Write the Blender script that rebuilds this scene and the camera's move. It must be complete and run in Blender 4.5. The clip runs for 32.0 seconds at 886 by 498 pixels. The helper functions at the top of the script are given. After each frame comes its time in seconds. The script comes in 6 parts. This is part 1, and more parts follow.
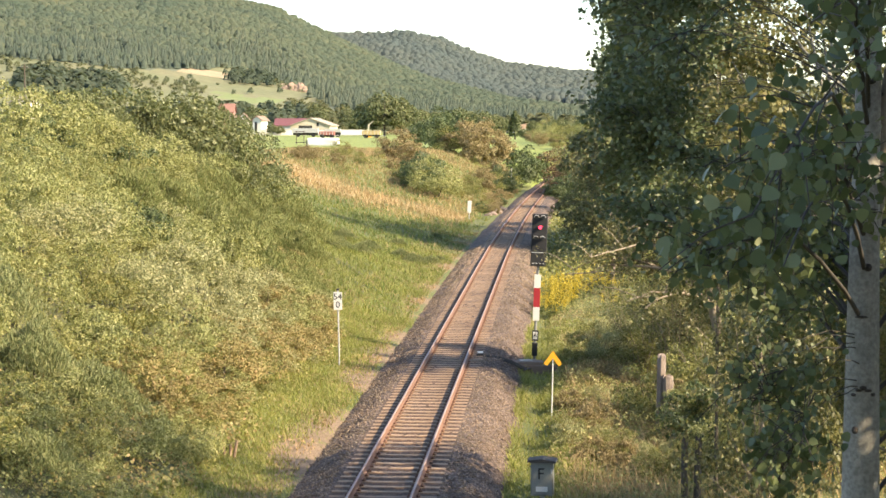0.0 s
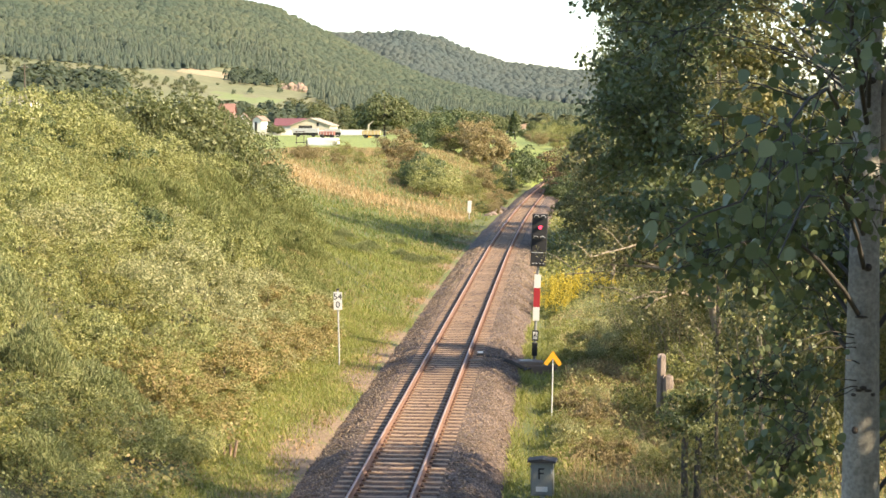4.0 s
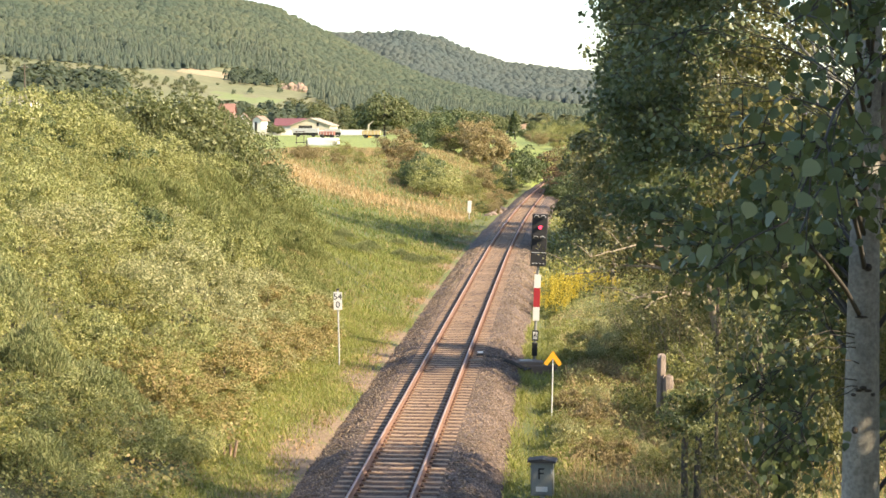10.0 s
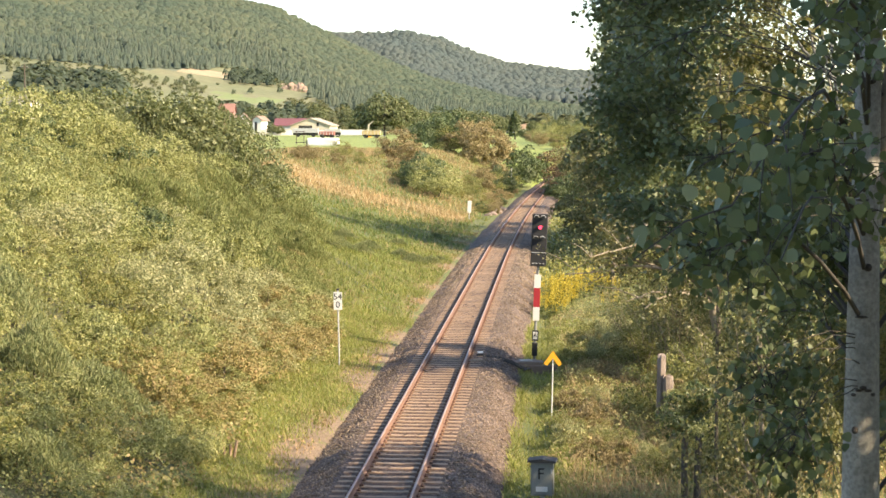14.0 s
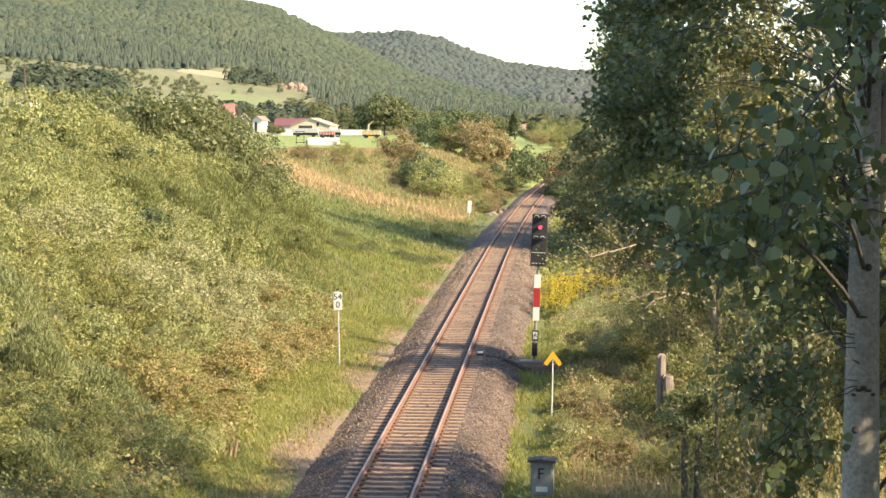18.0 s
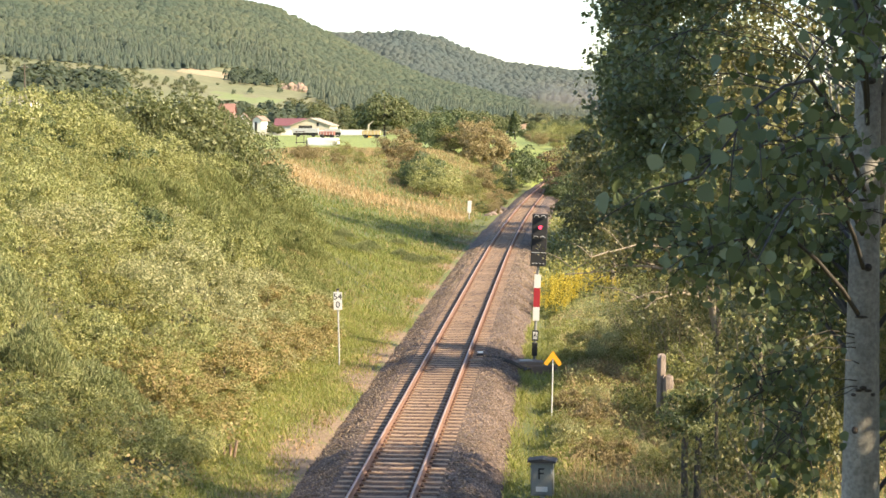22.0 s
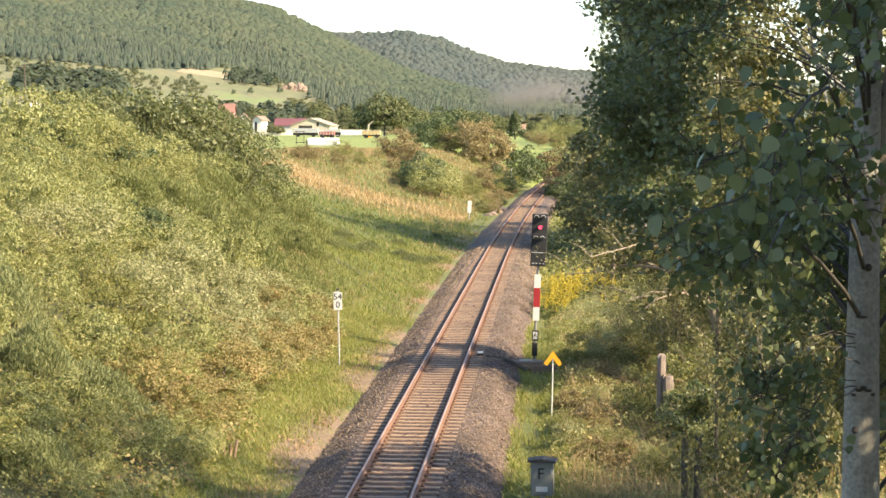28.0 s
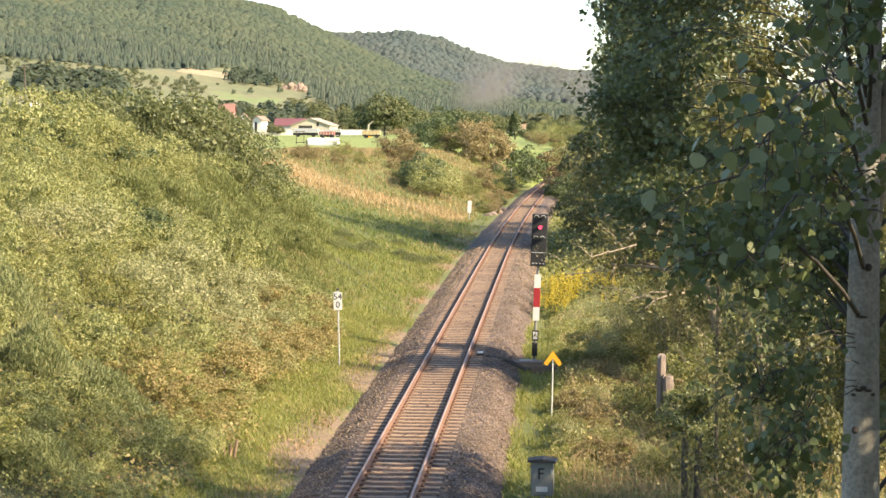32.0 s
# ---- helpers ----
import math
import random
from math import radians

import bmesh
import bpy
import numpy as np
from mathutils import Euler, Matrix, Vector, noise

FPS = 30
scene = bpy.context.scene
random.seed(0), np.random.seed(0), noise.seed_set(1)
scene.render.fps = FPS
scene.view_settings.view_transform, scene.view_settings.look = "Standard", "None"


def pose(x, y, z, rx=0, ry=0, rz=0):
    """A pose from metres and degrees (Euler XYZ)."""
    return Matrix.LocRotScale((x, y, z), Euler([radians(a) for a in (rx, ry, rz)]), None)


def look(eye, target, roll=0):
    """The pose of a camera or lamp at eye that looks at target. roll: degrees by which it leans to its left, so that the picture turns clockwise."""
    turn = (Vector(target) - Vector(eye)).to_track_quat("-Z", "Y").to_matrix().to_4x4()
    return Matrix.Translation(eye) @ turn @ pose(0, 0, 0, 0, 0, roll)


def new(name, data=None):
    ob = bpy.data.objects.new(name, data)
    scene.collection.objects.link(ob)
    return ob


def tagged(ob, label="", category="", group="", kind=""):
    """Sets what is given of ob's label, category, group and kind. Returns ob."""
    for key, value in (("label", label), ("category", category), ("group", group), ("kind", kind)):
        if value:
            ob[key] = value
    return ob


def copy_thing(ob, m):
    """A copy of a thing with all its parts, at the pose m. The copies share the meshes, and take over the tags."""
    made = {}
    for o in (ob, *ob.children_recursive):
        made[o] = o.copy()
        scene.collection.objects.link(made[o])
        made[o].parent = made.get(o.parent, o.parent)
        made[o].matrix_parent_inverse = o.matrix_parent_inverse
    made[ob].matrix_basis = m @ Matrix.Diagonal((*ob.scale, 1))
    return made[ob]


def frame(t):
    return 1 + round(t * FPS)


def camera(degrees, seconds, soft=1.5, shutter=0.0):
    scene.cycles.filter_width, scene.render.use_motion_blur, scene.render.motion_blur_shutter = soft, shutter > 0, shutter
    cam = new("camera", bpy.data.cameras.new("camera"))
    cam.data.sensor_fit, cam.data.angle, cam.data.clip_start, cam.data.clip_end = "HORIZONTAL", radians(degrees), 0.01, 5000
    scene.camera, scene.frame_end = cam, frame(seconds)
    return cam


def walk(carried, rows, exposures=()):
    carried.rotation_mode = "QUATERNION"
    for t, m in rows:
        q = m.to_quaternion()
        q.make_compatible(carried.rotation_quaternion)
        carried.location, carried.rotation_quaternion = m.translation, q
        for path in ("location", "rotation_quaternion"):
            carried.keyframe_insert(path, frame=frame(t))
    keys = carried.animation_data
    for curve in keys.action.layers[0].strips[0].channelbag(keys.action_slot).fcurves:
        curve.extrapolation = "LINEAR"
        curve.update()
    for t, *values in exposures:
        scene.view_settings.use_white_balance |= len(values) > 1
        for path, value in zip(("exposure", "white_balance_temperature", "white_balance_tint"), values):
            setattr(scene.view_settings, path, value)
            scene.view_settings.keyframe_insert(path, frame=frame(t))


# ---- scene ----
cam = camera(27.95, 32.0, soft=1.6)
EYE = (0.0, 0.0, 8.8)
VIEW = pose(*EYE, 85.90, 0, 3.73)
walk(cam, [(0.0, VIEW), (32.0, VIEW)])

# ---- world, sun and exposure ----
SUN_EL, SUN_AZ = radians(32), radians(112)      # azimuth clockwise from +y
world = bpy.data.worlds.new("sky")
scene.world = world
world.use_nodes = True
wn = world.node_tree
sky = wn.nodes.new("ShaderNodeTexSky")
sky.sky_type, sky.sun_disc = "NISHITA", False
sky.sun_elevation, sky.sun_rotation = SUN_EL, SUN_AZ
sky.air_density, sky.dust_density, sky.ozone_density = 1.0, 0.7, 1.0
back = wn.nodes["Background"]
back.inputs["Strength"].default_value = 0.12
wn.links.new(sky.outputs[0], back.inputs["Color"])
to_sun = Vector((math.cos(SUN_EL) * math.sin(SUN_AZ), math.cos(SUN_EL) * math.cos(SUN_AZ), math.sin(SUN_EL)))
sun = new("sun", bpy.data.lights.new("sun", "SUN"))
sun.data.energy, sun.data.angle, sun.data.color = 5.0, radians(0.6), (1.0, 0.81, 0.555)
sun.matrix_world = look(to_sun * 200, (0, 0, 0))
scene.view_settings.exposure = 1.66

# ---- small tools ----
rng = np.random.default_rng(7)


def np_mesh(name, v, f, smooth=False):
    """A mesh from arrays: v (n, 3), f (m, k)."""
    v, f = np.asarray(v, np.float32), np.asarray(f, np.int32)
    me = bpy.data.meshes.new(name)
    me.vertices.add(len(v))
    me.vertices.foreach_set("co", v.ravel())
    me.loops.add(f.size)
    me.loops.foreach_set("vertex_index", f.ravel())
    me.polygons.add(len(f))
    me.polygons.foreach_set("loop_start", np.arange(len(f), dtype=np.int32) * f.shape[1])
    if smooth:
        me.polygons.foreach_set("use_smooth", np.ones(len(f), bool))
    me.update(calc_edges=True)
    return me


def merged(pieces):
    """Joins (v, f) pairs of the same face size."""
    vs, fs, k = [], [], 0
    for v, f in pieces:
        vs.append(v), fs.append(np.asarray(f) + k)
        k += len(v)
    return np.concatenate(vs), np.concatenate(fs)


def part(name, data, material, parent, label="", at=None):
    """ONE mesh object from a bmesh or a mesh, under a thing or a part (or at top level)."""
    if isinstance(data, bmesh.types.BMesh):
        me = bpy.data.meshes.new(name)
        data.to_mesh(me)
        data.free()
    else:
        me = data
    if material and not me.materials:
        me.materials.append(material)
    ob = new(name, me)
    if parent:
        ob.parent = parent
    if at is not None:
        ob.matrix_basis = at
    return tagged(ob, label)


def thing(name, label, category, at=None, group="", kind=""):
    """An Empty at a thing's base."""
    ob = new(name)
    ob.empty_display_size = 0.1
    if at is not None:
        ob.matrix_basis = at
    return tagged(ob, label, category, group, kind)


def box(bm, x0, x1, y0, y1, z0, z1, bevel=0.0):
    m = Matrix.Translation(((x0 + x1) / 2, (y0 + y1) / 2, (z0 + z1) / 2)) @ Matrix.Diagonal((x1 - x0, y1 - y0, z1 - z0, 1))
    made = bmesh.ops.create_cube(bm, size=1, matrix=m)
    if bevel:
        edges = list({e for v in made["verts"] for e in v.link_edges})
        bmesh.ops.bevel(bm, geom=edges, offset=bevel, segments=2, affect="EDGES", profile=0.5)
    return bm


def boxed(*dims, bevel=0.0):
    return box(bmesh.new(), *dims, bevel=bevel)


def rod(bm, a, b, r0, r1=None, sides=10):
    a, b = Vector(a), Vector(b)
    m = Matrix.Translation((a + b) / 2) @ (b - a).to_track_quat("Z", "Y").to_matrix().to_4x4()
    bmesh.ops.create_cone(bm, cap_ends=True, segments=sides, radius1=r0, radius2=r0 if r1 is None else r1, depth=(b - a).length, matrix=m)
    return bm


def prism(bm, outline, y0, y1):
    """An outline in x, z pushed from y0 to y1."""
    a = [bm.verts.new((x, y0, z)) for x, z in outline]
    b = [bm.verts.new((x, y1, z)) for x, z in outline]
    n = len(outline)
    bm.faces.new(a), bm.faces.new(b[::-1])
    for i in range(n):
        bm.faces.new((a[i], b[i], b[(i + 1) % n], a[(i + 1) % n]))
    bmesh.ops.recalc_face_normals(bm, faces=bm.faces)
    return bm


def tube(path, radii, sides=7):
    """A tapering tube along a path: (v, f) with quads."""
    path = np.asarray(path, float)
    tang = np.gradient(path, axis=0)
    tang /= np.linalg.norm(tang, axis=1)[:, None] + 1e-9
    ref = np.array([0.3, 0.9, 0.31]) if abs(tang[0][2]) > 0.5 else np.array([0.1, 0.2, 0.97])
    a = np.cross(tang, ref)
    a /= np.linalg.norm(a, axis=1)[:, None] + 1e-9
    b = np.cross(tang, a)
    w = np.linspace(0, 2 * np.pi, sides, endpoint=False)
    r = np.asarray(radii, float)[:, None, None]
    v = path[:, None] + r * (np.cos(w)[None, :, None] * a[:, None] + np.sin(w)[None, :, None] * b[:, None])
    n = len(path)
    i, j = np.meshgrid(np.arange(n - 1), np.arange(sides), indexing="ij")
    k = (j + 1) % sides
    f = np.stack([i * sides + j, i * sides + k, (i + 1) * sides + k, (i + 1) * sides + j], -1).reshape(-1, 4)
    return v.reshape(-1, 3), f


def letters(text, size, depth=0.004):
    """Raised letters in the x, z plane, facing -y, centred."""
    cu = bpy.data.curves.new("letters", "FONT")
    cu.body, cu.size, cu.extrude, cu.align_x, cu.align_y = text, size, depth, "CENTER", "CENTER"
    ob = bpy.data.objects.new("letters", cu)
    scene.collection.objects.link(ob)
    bpy.context.view_layer.update()
    me = bpy.data.meshes.new_from_object(ob.evaluated_get(bpy.context.evaluated_depsgraph_get()))
    bpy.data.objects.remove(ob)
    bpy.data.curves.remove(cu)
    me.transform(pose(0, 0, 0, 90, 0, 0))
    me.name = "letters"
    return me


def unit(v):
    return v / (np.linalg.norm(v, axis=-1, keepdims=True) + 1e-9)


def leaf_mesh(name, p, n, size, aspect=0.62, spread=0.8, r=rng, fold=0.18, small=False):
    """Folded leaf blades at p, facing roughly along n."""
    k = len(p)
    n = unit(np.asarray(n) + r.normal(0, spread, (k, 3)))
    t = unit(np.cross(n, r.normal(0, 1, (k, 3))))
    b = np.cross(n, t)
    s = (np.asarray(size) * r.uniform(0.65, 1.3, k))[:, None]
    if small:
        v = np.stack([p - t * s * 0.5 + b * s * aspect * 0.2, p + b * s * aspect * 0.75, p + t * s * 0.5 - b * s * aspect * 0.2], 1)
        return np_mesh(name, v.reshape(-1, 3), np.arange(3 * k).reshape(k, 3))
    up = n * s * fold
    v = np.stack([p - t * s * 0.5, p + b * s * aspect * 0.5 - t * s * 0.08 + up, p + t * s * 0.5, p - b * s * aspect * 0.5 - t * s * 0.08 + up], 1)
    return np_mesh(name, v.reshape(-1, 3), np.arange(4 * k).reshape(k, 4))


def blade_mesh(name, p, height, width, lean=0.35, r=rng):
    """Grass blades: slim leaning triangles."""
    k = len(p)
    a = r.uniform(0, 2 * np.pi, k)
    d = np.stack([np.cos(a), np.sin(a), 0 * a], 1)
    h = (np.asarray(height) * r.uniform(0.5, 1.3, k))[:, None]
    w = np.asarray(width) * r.uniform(0.7, 1.3, k)
    side = np.stack([-d[:, 1], d[:, 0], 0 * a], 1) * w[:, None] * 0.5
    tip = p + np.array([0, 0, 1.0]) * h + d * h * lean
    v = np.stack([p - side, p + side, tip], 1)
    return np_mesh(name, v.reshape(-1, 3), np.arange(3 * k).reshape(k, 3))


# ---- materials ----
def shader(name):
    m = bpy.data.materials.new(name)
    m.use_nodes = True
    nt = m.node_tree
    return m, nt, nt.nodes["Principled BSDF"], nt.nodes["Material Output"]


def ramp(nt, source, colours, stops=None):
    node = nt.nodes.new("ShaderNodeValToRGB")
    el = node.color_ramp.elements
    while len(el) < len(colours):
        el.new(0.5)
    for i, c in enumerate(colours):
        el[i].position = stops[i] if stops else i / (len(colours) - 1)
        el[i].color = (*c, 1)
    nt.links.new(source, node.inputs[0])
    return node.outputs[0]


def noise_tex(nt, scale, detail=4, rough=0.6, coords="Object", distort=0.0):
    tc = nt.nodes.new("ShaderNodeTexCoord")
    node = nt.nodes.new("ShaderNodeTexNoise")
    node.inputs["Scale"].default_value, node.inputs["Detail"].default_value = scale, detail
    node.inputs["Roughness"].default_value, node.inputs["Distortion"].default_value = rough, distort
    nt.links.new(tc.outputs[coords], node.inputs["Vector"])
    return node.outputs["Fac"]


def mixed(nt, a, b, fac, kind="MIX"):
    node = nt.nodes.new("ShaderNodeMix")
    node.data_type, node.blend_type = "RGBA", kind
    for value, socket in ((fac, node.inputs[0]), (a, node.inputs[6]), (b, node.inputs[7])):
        if isinstance(value, (int, float)):
            socket.default_value = value
        elif isinstance(value, tuple):
            socket.default_value = (*value, 1)
        else:
            nt.links.new(value, socket)
    return node.outputs[2]


def bumped(nt, bsdf, height, strength=0.4, distance=0.02):
    node = nt.nodes.new("ShaderNodeBump")
    node.inputs["Strength"].default_value, node.inputs["Distance"].default_value = strength, distance
    nt.links.new(height, node.inputs["Height"])
    nt.links.new(node.outputs[0], bsdf.inputs["Normal"])


def surface(name, colours, scale, fine=None, rough=0.75, metal=0.0, bump=0.3, dist=0.02, each=0.0, stain=0.25):
    """A worn surface: colour noise at two scales, fine relief, and a tone of its own for each piece."""
    m, nt, bsdf, _ = shader(name)
    big = ramp(nt, noise_tex(nt, scale, 5), colours, None)
    small = noise_tex(nt, fine or scale * 9, 3)
    dark = ramp(nt, small, [(1 - stain,) * 3, (1.0,) * 3], [0.35, 0.65])
    col = mixed(nt, big, dark, 1.0, "MULTIPLY")
    if each:
        info = nt.nodes.new("ShaderNodeObjectInfo")
        tone = ramp(nt, info.outputs["Random"], [(1 - each,) * 3, (1.0,) * 3])
        col = mixed(nt, col, tone, 1.0, "MULTIPLY")
    nt.links.new(col, bsdf.inputs["Base Color"])
    bsdf.inputs["Roughness"].default_value, bsdf.inputs["Metallic"].default_value = rough, metal
    if bump:
        bumped(nt, bsdf, small, bump, dist)
    return m


def leafy(name, colours, through_light=0.3, rough=0.6, patch=0.12, gloss=0.3, low=(0.70, 0.75, 0.68), relief=0.0):
    """Leaves: a tone per leaf, drifting over the plant, some light let through."""
    m, nt, bsdf, out = shader(name)
    geo = nt.nodes.new("ShaderNodeNewGeometry")
    tone = ramp(nt, geo.outputs["Random Per Island"], colours)
    drift = ramp(nt, noise_tex(nt, patch, 3), [low, (1.12, 1.06, 1.0)], [0.3, 0.7])
    col = mixed(nt, tone, drift, 1.0, "MULTIPLY")
    nt.links.new(col, bsdf.inputs["Base Color"])
    bsdf.inputs["Roughness"].default_value = rough
    bsdf.inputs["Specular IOR Level"].default_value = gloss
    if relief:
        bumped(nt, bsdf, noise_tex(nt, relief, 4, 0.7), 1.0, 0.6)
    tr = nt.nodes.new("ShaderNodeBsdfTranslucent")
    warm = mixed(nt, col, (1.0, 1.0, 0.45), 0.5, "MULTIPLY")
    nt.links.new(warm, tr.inputs["Color"])
    mix = nt.nodes.new("ShaderNodeMixShader")
    mix.inputs[0].default_value = through_light
    nt.links.new(bsdf.outputs[0], mix.inputs[1])
    nt.links.new(tr.outputs[0], mix.inputs[2])
    nt.links.new(mix.outputs[0], out.inputs["Surface"])
    return m


def plain(name, colour, rough=0.5, metal=0.0):
    return surface(name, [tuple(c * 0.86 for c in colour), colour], 6.0, 60, rough, metal, 0.08, 0.002, 0.0, 0.12)


LEAF_YELLOW = leafy("leaf_yellow_green", [(0.165, 0.185, 0.062), (0.250, 0.264, 0.096), (0.34, 0.338, 0.140), (0.47, 0.445, 0.225)], 0.4, 0.5, 0.12, 0.4)
LEAF_OLIVE = leafy("leaf_olive", [(0.100, 0.118, 0.034), (0.180, 0.192, 0.056), (0.270, 0.260, 0.088), (0.38, 0.335, 0.14)], 0.4, 0.5, 0.12, 0.4)
LEAF_GREY = leafy("leaf_grey_green", [(0.175, 0.188, 0.080), (0.270, 0.275, 0.130), (0.38, 0.368, 0.195), (0.55, 0.50, 0.30)], 0.4, 0.5, 0.12, 0.4)
LEAF_HAZEL = leafy("leaf_hazel", [(0.078, 0.095, 0.036), (0.120, 0.138, 0.050), (0.165, 0.178, 0.068), (0.23, 0.232, 0.105)], 0.35, 0.5, 0.15, 0.5)
LEAF_DARK = leafy("leaf_dark_green", [(0.048, 0.072, 0.026), (0.078, 0.108, 0.038), (0.112, 0.142, 0.052), (0.155, 0.175, 0.078)], 0.35, 0.5, 0.15, 0.5)
# leaf green greyed and lightened to carry the haze of the valley
LEAF_HAZED = leafy("leaf_hazed", [(0.100, 0.122, 0.062), (0.138, 0.160, 0.080), (0.178, 0.195, 0.102), (0.225, 0.232, 0.13)], 0.4, 0.6, 0.05, 0.3)
LEAF_BROWN = leafy("leaf_brownish", [(0.150, 0.126, 0.058), (0.220, 0.176, 0.086), (0.295, 0.230, 0.120), (0.36, 0.275, 0.165)], 0.35, 0.6, 0.15)
LEAF_POPLAR = leafy("leaf_poplar", [(0.070, 0.094, 0.042), (0.092, 0.118, 0.052), (0.115, 0.140, 0.062), (0.165, 0.182, 0.090)], 0.30, 0.5, 0.5, 0.4)
LEAF_WILLOW = leafy("leaf_willow", [(0.066, 0.074, 0.029), (0.130, 0.132, 0.051), (0.205, 0.192, 0.085), (0.31, 0.275, 0.150)], 0.4, 0.5, 0.2, 0.5)
FLOWER = leafy("flower_yellow", [(0.36, 0.28, 0.035), (0.50, 0.39, 0.045), (0.60, 0.48, 0.08)], 0.2)
GRASS_GREEN = leafy("grass_green", [(0.170, 0.212, 0.055), (0.250, 0.285, 0.080), (0.325, 0.335, 0.112), (0.42, 0.38, 0.18)], 0.5, 0.7, 0.5, 0.3, (0.70, 0.70, 0.62))
GRASS_BAY = leafy("grass_bay", [(0.125, 0.170, 0.044), (0.175, 0.222, 0.062), (0.225, 0.258, 0.085), (0.33, 0.31, 0.14)], 0.5, 0.7, 0.22, 0.3, (0.62, 0.66, 0.62))
LEAF_BRAMBLE = leafy("leaf_bramble", [(0.115, 0.118, 0.038), (0.235, 0.205, 0.074), (0.325, 0.270, 0.112), (0.40, 0.265, 0.14)], 0.35, 0.55, 0.3, 0.4)
LEAF_ASPEN = leafy("leaf_aspen", [(0.080, 0.092, 0.032), (0.130, 0.136, 0.048), (0.190, 0.182, 0.072), (0.28, 0.245, 0.115)], 0.4, 0.5, 0.3, 0.4)
GRASS_DRY = leafy("grass_dry", [(0.29, 0.195, 0.105), (0.38, 0.270, 0.155), (0.47, 0.350, 0.215), (0.29, 0.245, 0.105)], 0.35, 0.8, 0.2)
# hillside greens with the haze mixed in: paler and greyer than the leaves
WOODS_HAZED = leafy("woods_foliage_hazed", [(0.108, 0.142, 0.104), (0.122, 0.156, 0.111), (0.136, 0.167, 0.117), (0.158, 0.180, 0.122)], 0.45, 0.85, 0.010, 0.1, (0.82, 0.87, 0.92), 1.1)
WOODS_LIGHT_HAZED = leafy("woods_light_hazed", [(0.132, 0.155, 0.094), (0.152, 0.172, 0.100), (0.174, 0.186, 0.106), (0.198, 0.202, 0.114)], 0.45, 0.85, 0.010, 0.1, (0.84, 0.88, 0.92), 1.6)
CONIFER_HAZED = leafy("woods_conifer_hazed", [(0.098, 0.130, 0.106), (0.108, 0.140, 0.110), (0.118, 0.148, 0.114), (0.134, 0.159, 0.120)], 0.45, 0.85, 0.010, 0.1, (0.84, 0.88, 0.92), 1.1)
BARK = surface("bark", [(0.05, 0.04, 0.03), (0.11, 0.09, 0.07)], 3, 25, 0.9, 0, 0.6, 0.03)
POPLAR_BARK = surface("bark_poplar", [(0.15, 0.14, 0.12), (0.235, 0.222, 0.192), (0.315, 0.30, 0.265)], 2.6, 30, 0.8, 0, 0.5, 0.012, 0, 0.4)
BARK_KNOT = surface("bark_knot", [(0.025, 0.02, 0.016), (0.07, 0.055, 0.045)], 12, 60, 0.95, 0, 0.6, 0.02)


def ground_mix():
    """Grass that gives way, along uneven edges, to bare earth, thicket floor, dry grass and mown meadow."""
    m, nt, bsdf, _ = shader("ground_grass")
    rough_edge = noise_tex(nt, 1.1, 8, 0.85)
    col = ramp(nt, noise_tex(nt, 0.35, 5), [(0.070, 0.092, 0.022), (0.120, 0.138, 0.036), (0.19, 0.165, 0.065)])
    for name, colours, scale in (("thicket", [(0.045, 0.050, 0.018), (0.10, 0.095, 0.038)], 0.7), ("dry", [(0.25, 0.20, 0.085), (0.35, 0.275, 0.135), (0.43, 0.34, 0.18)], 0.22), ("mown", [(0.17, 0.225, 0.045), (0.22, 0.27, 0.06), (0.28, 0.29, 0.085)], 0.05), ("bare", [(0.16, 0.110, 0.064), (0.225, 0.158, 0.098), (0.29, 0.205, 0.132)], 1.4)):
        at = nt.nodes.new("ShaderNodeAttribute")
        at.attribute_name = name
        add = nt.nodes.new("ShaderNodeMath")
        add.operation = "ADD"
        nt.links.new(at.outputs["Fac"], add.inputs[0])
        nt.links.new(rough_edge, add.inputs[1])
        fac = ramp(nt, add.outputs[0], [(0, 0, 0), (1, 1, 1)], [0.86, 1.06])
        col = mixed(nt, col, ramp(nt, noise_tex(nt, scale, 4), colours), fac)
    fine = noise_tex(nt, 9, 4)
    speck = ramp(nt, fine, [(0.45,) * 3, (1.0,) * 3], [0.35, 0.62])
    nt.links.new(mixed(nt, col, speck, 1.0, "MULTIPLY"), bsdf.inputs["Base Color"])
    bsdf.inputs["Roughness"].default_value = 0.95
    bumped(nt, bsdf, fine, 0.7, 0.06)
    return m


GRASS_SOIL = ground_mix()
MEADOW = surface("ground_meadow", [(0.125, 0.165, 0.052), (0.16, 0.195, 0.066), (0.20, 0.21, 0.085)], 0.05, 0.9, 0.95, 0, 0.5, 0.1)
HILL_MEADOW = surface("ground_hill_meadow", [(0.100, 0.124, 0.052), (0.128, 0.146, 0.062), (0.180, 0.170, 0.088), (0.115, 0.140, 0.056)], 0.02, 0.2, 0.95, 0, 0.5, 0.3)
# distance haze is part of this colour: bluer, paler, with little contrast
FAR_WOODS_HAZED = leafy("woods_distant_hazed", [(0.108, 0.138, 0.134), (0.116, 0.145, 0.138), (0.124, 0.151, 0.142), (0.132, 0.157, 0.146)], 0.45, 0.85, 0.006, 0.1, (0.9, 0.93, 0.96), 0.6)
LEAF_BROOM = leafy("leaf_broom", [(0.125, 0.148, 0.050), (0.165, 0.188, 0.066), (0.205, 0.220, 0.084), (0.27, 0.262, 0.115)], 0.3, 0.6, 0.3)
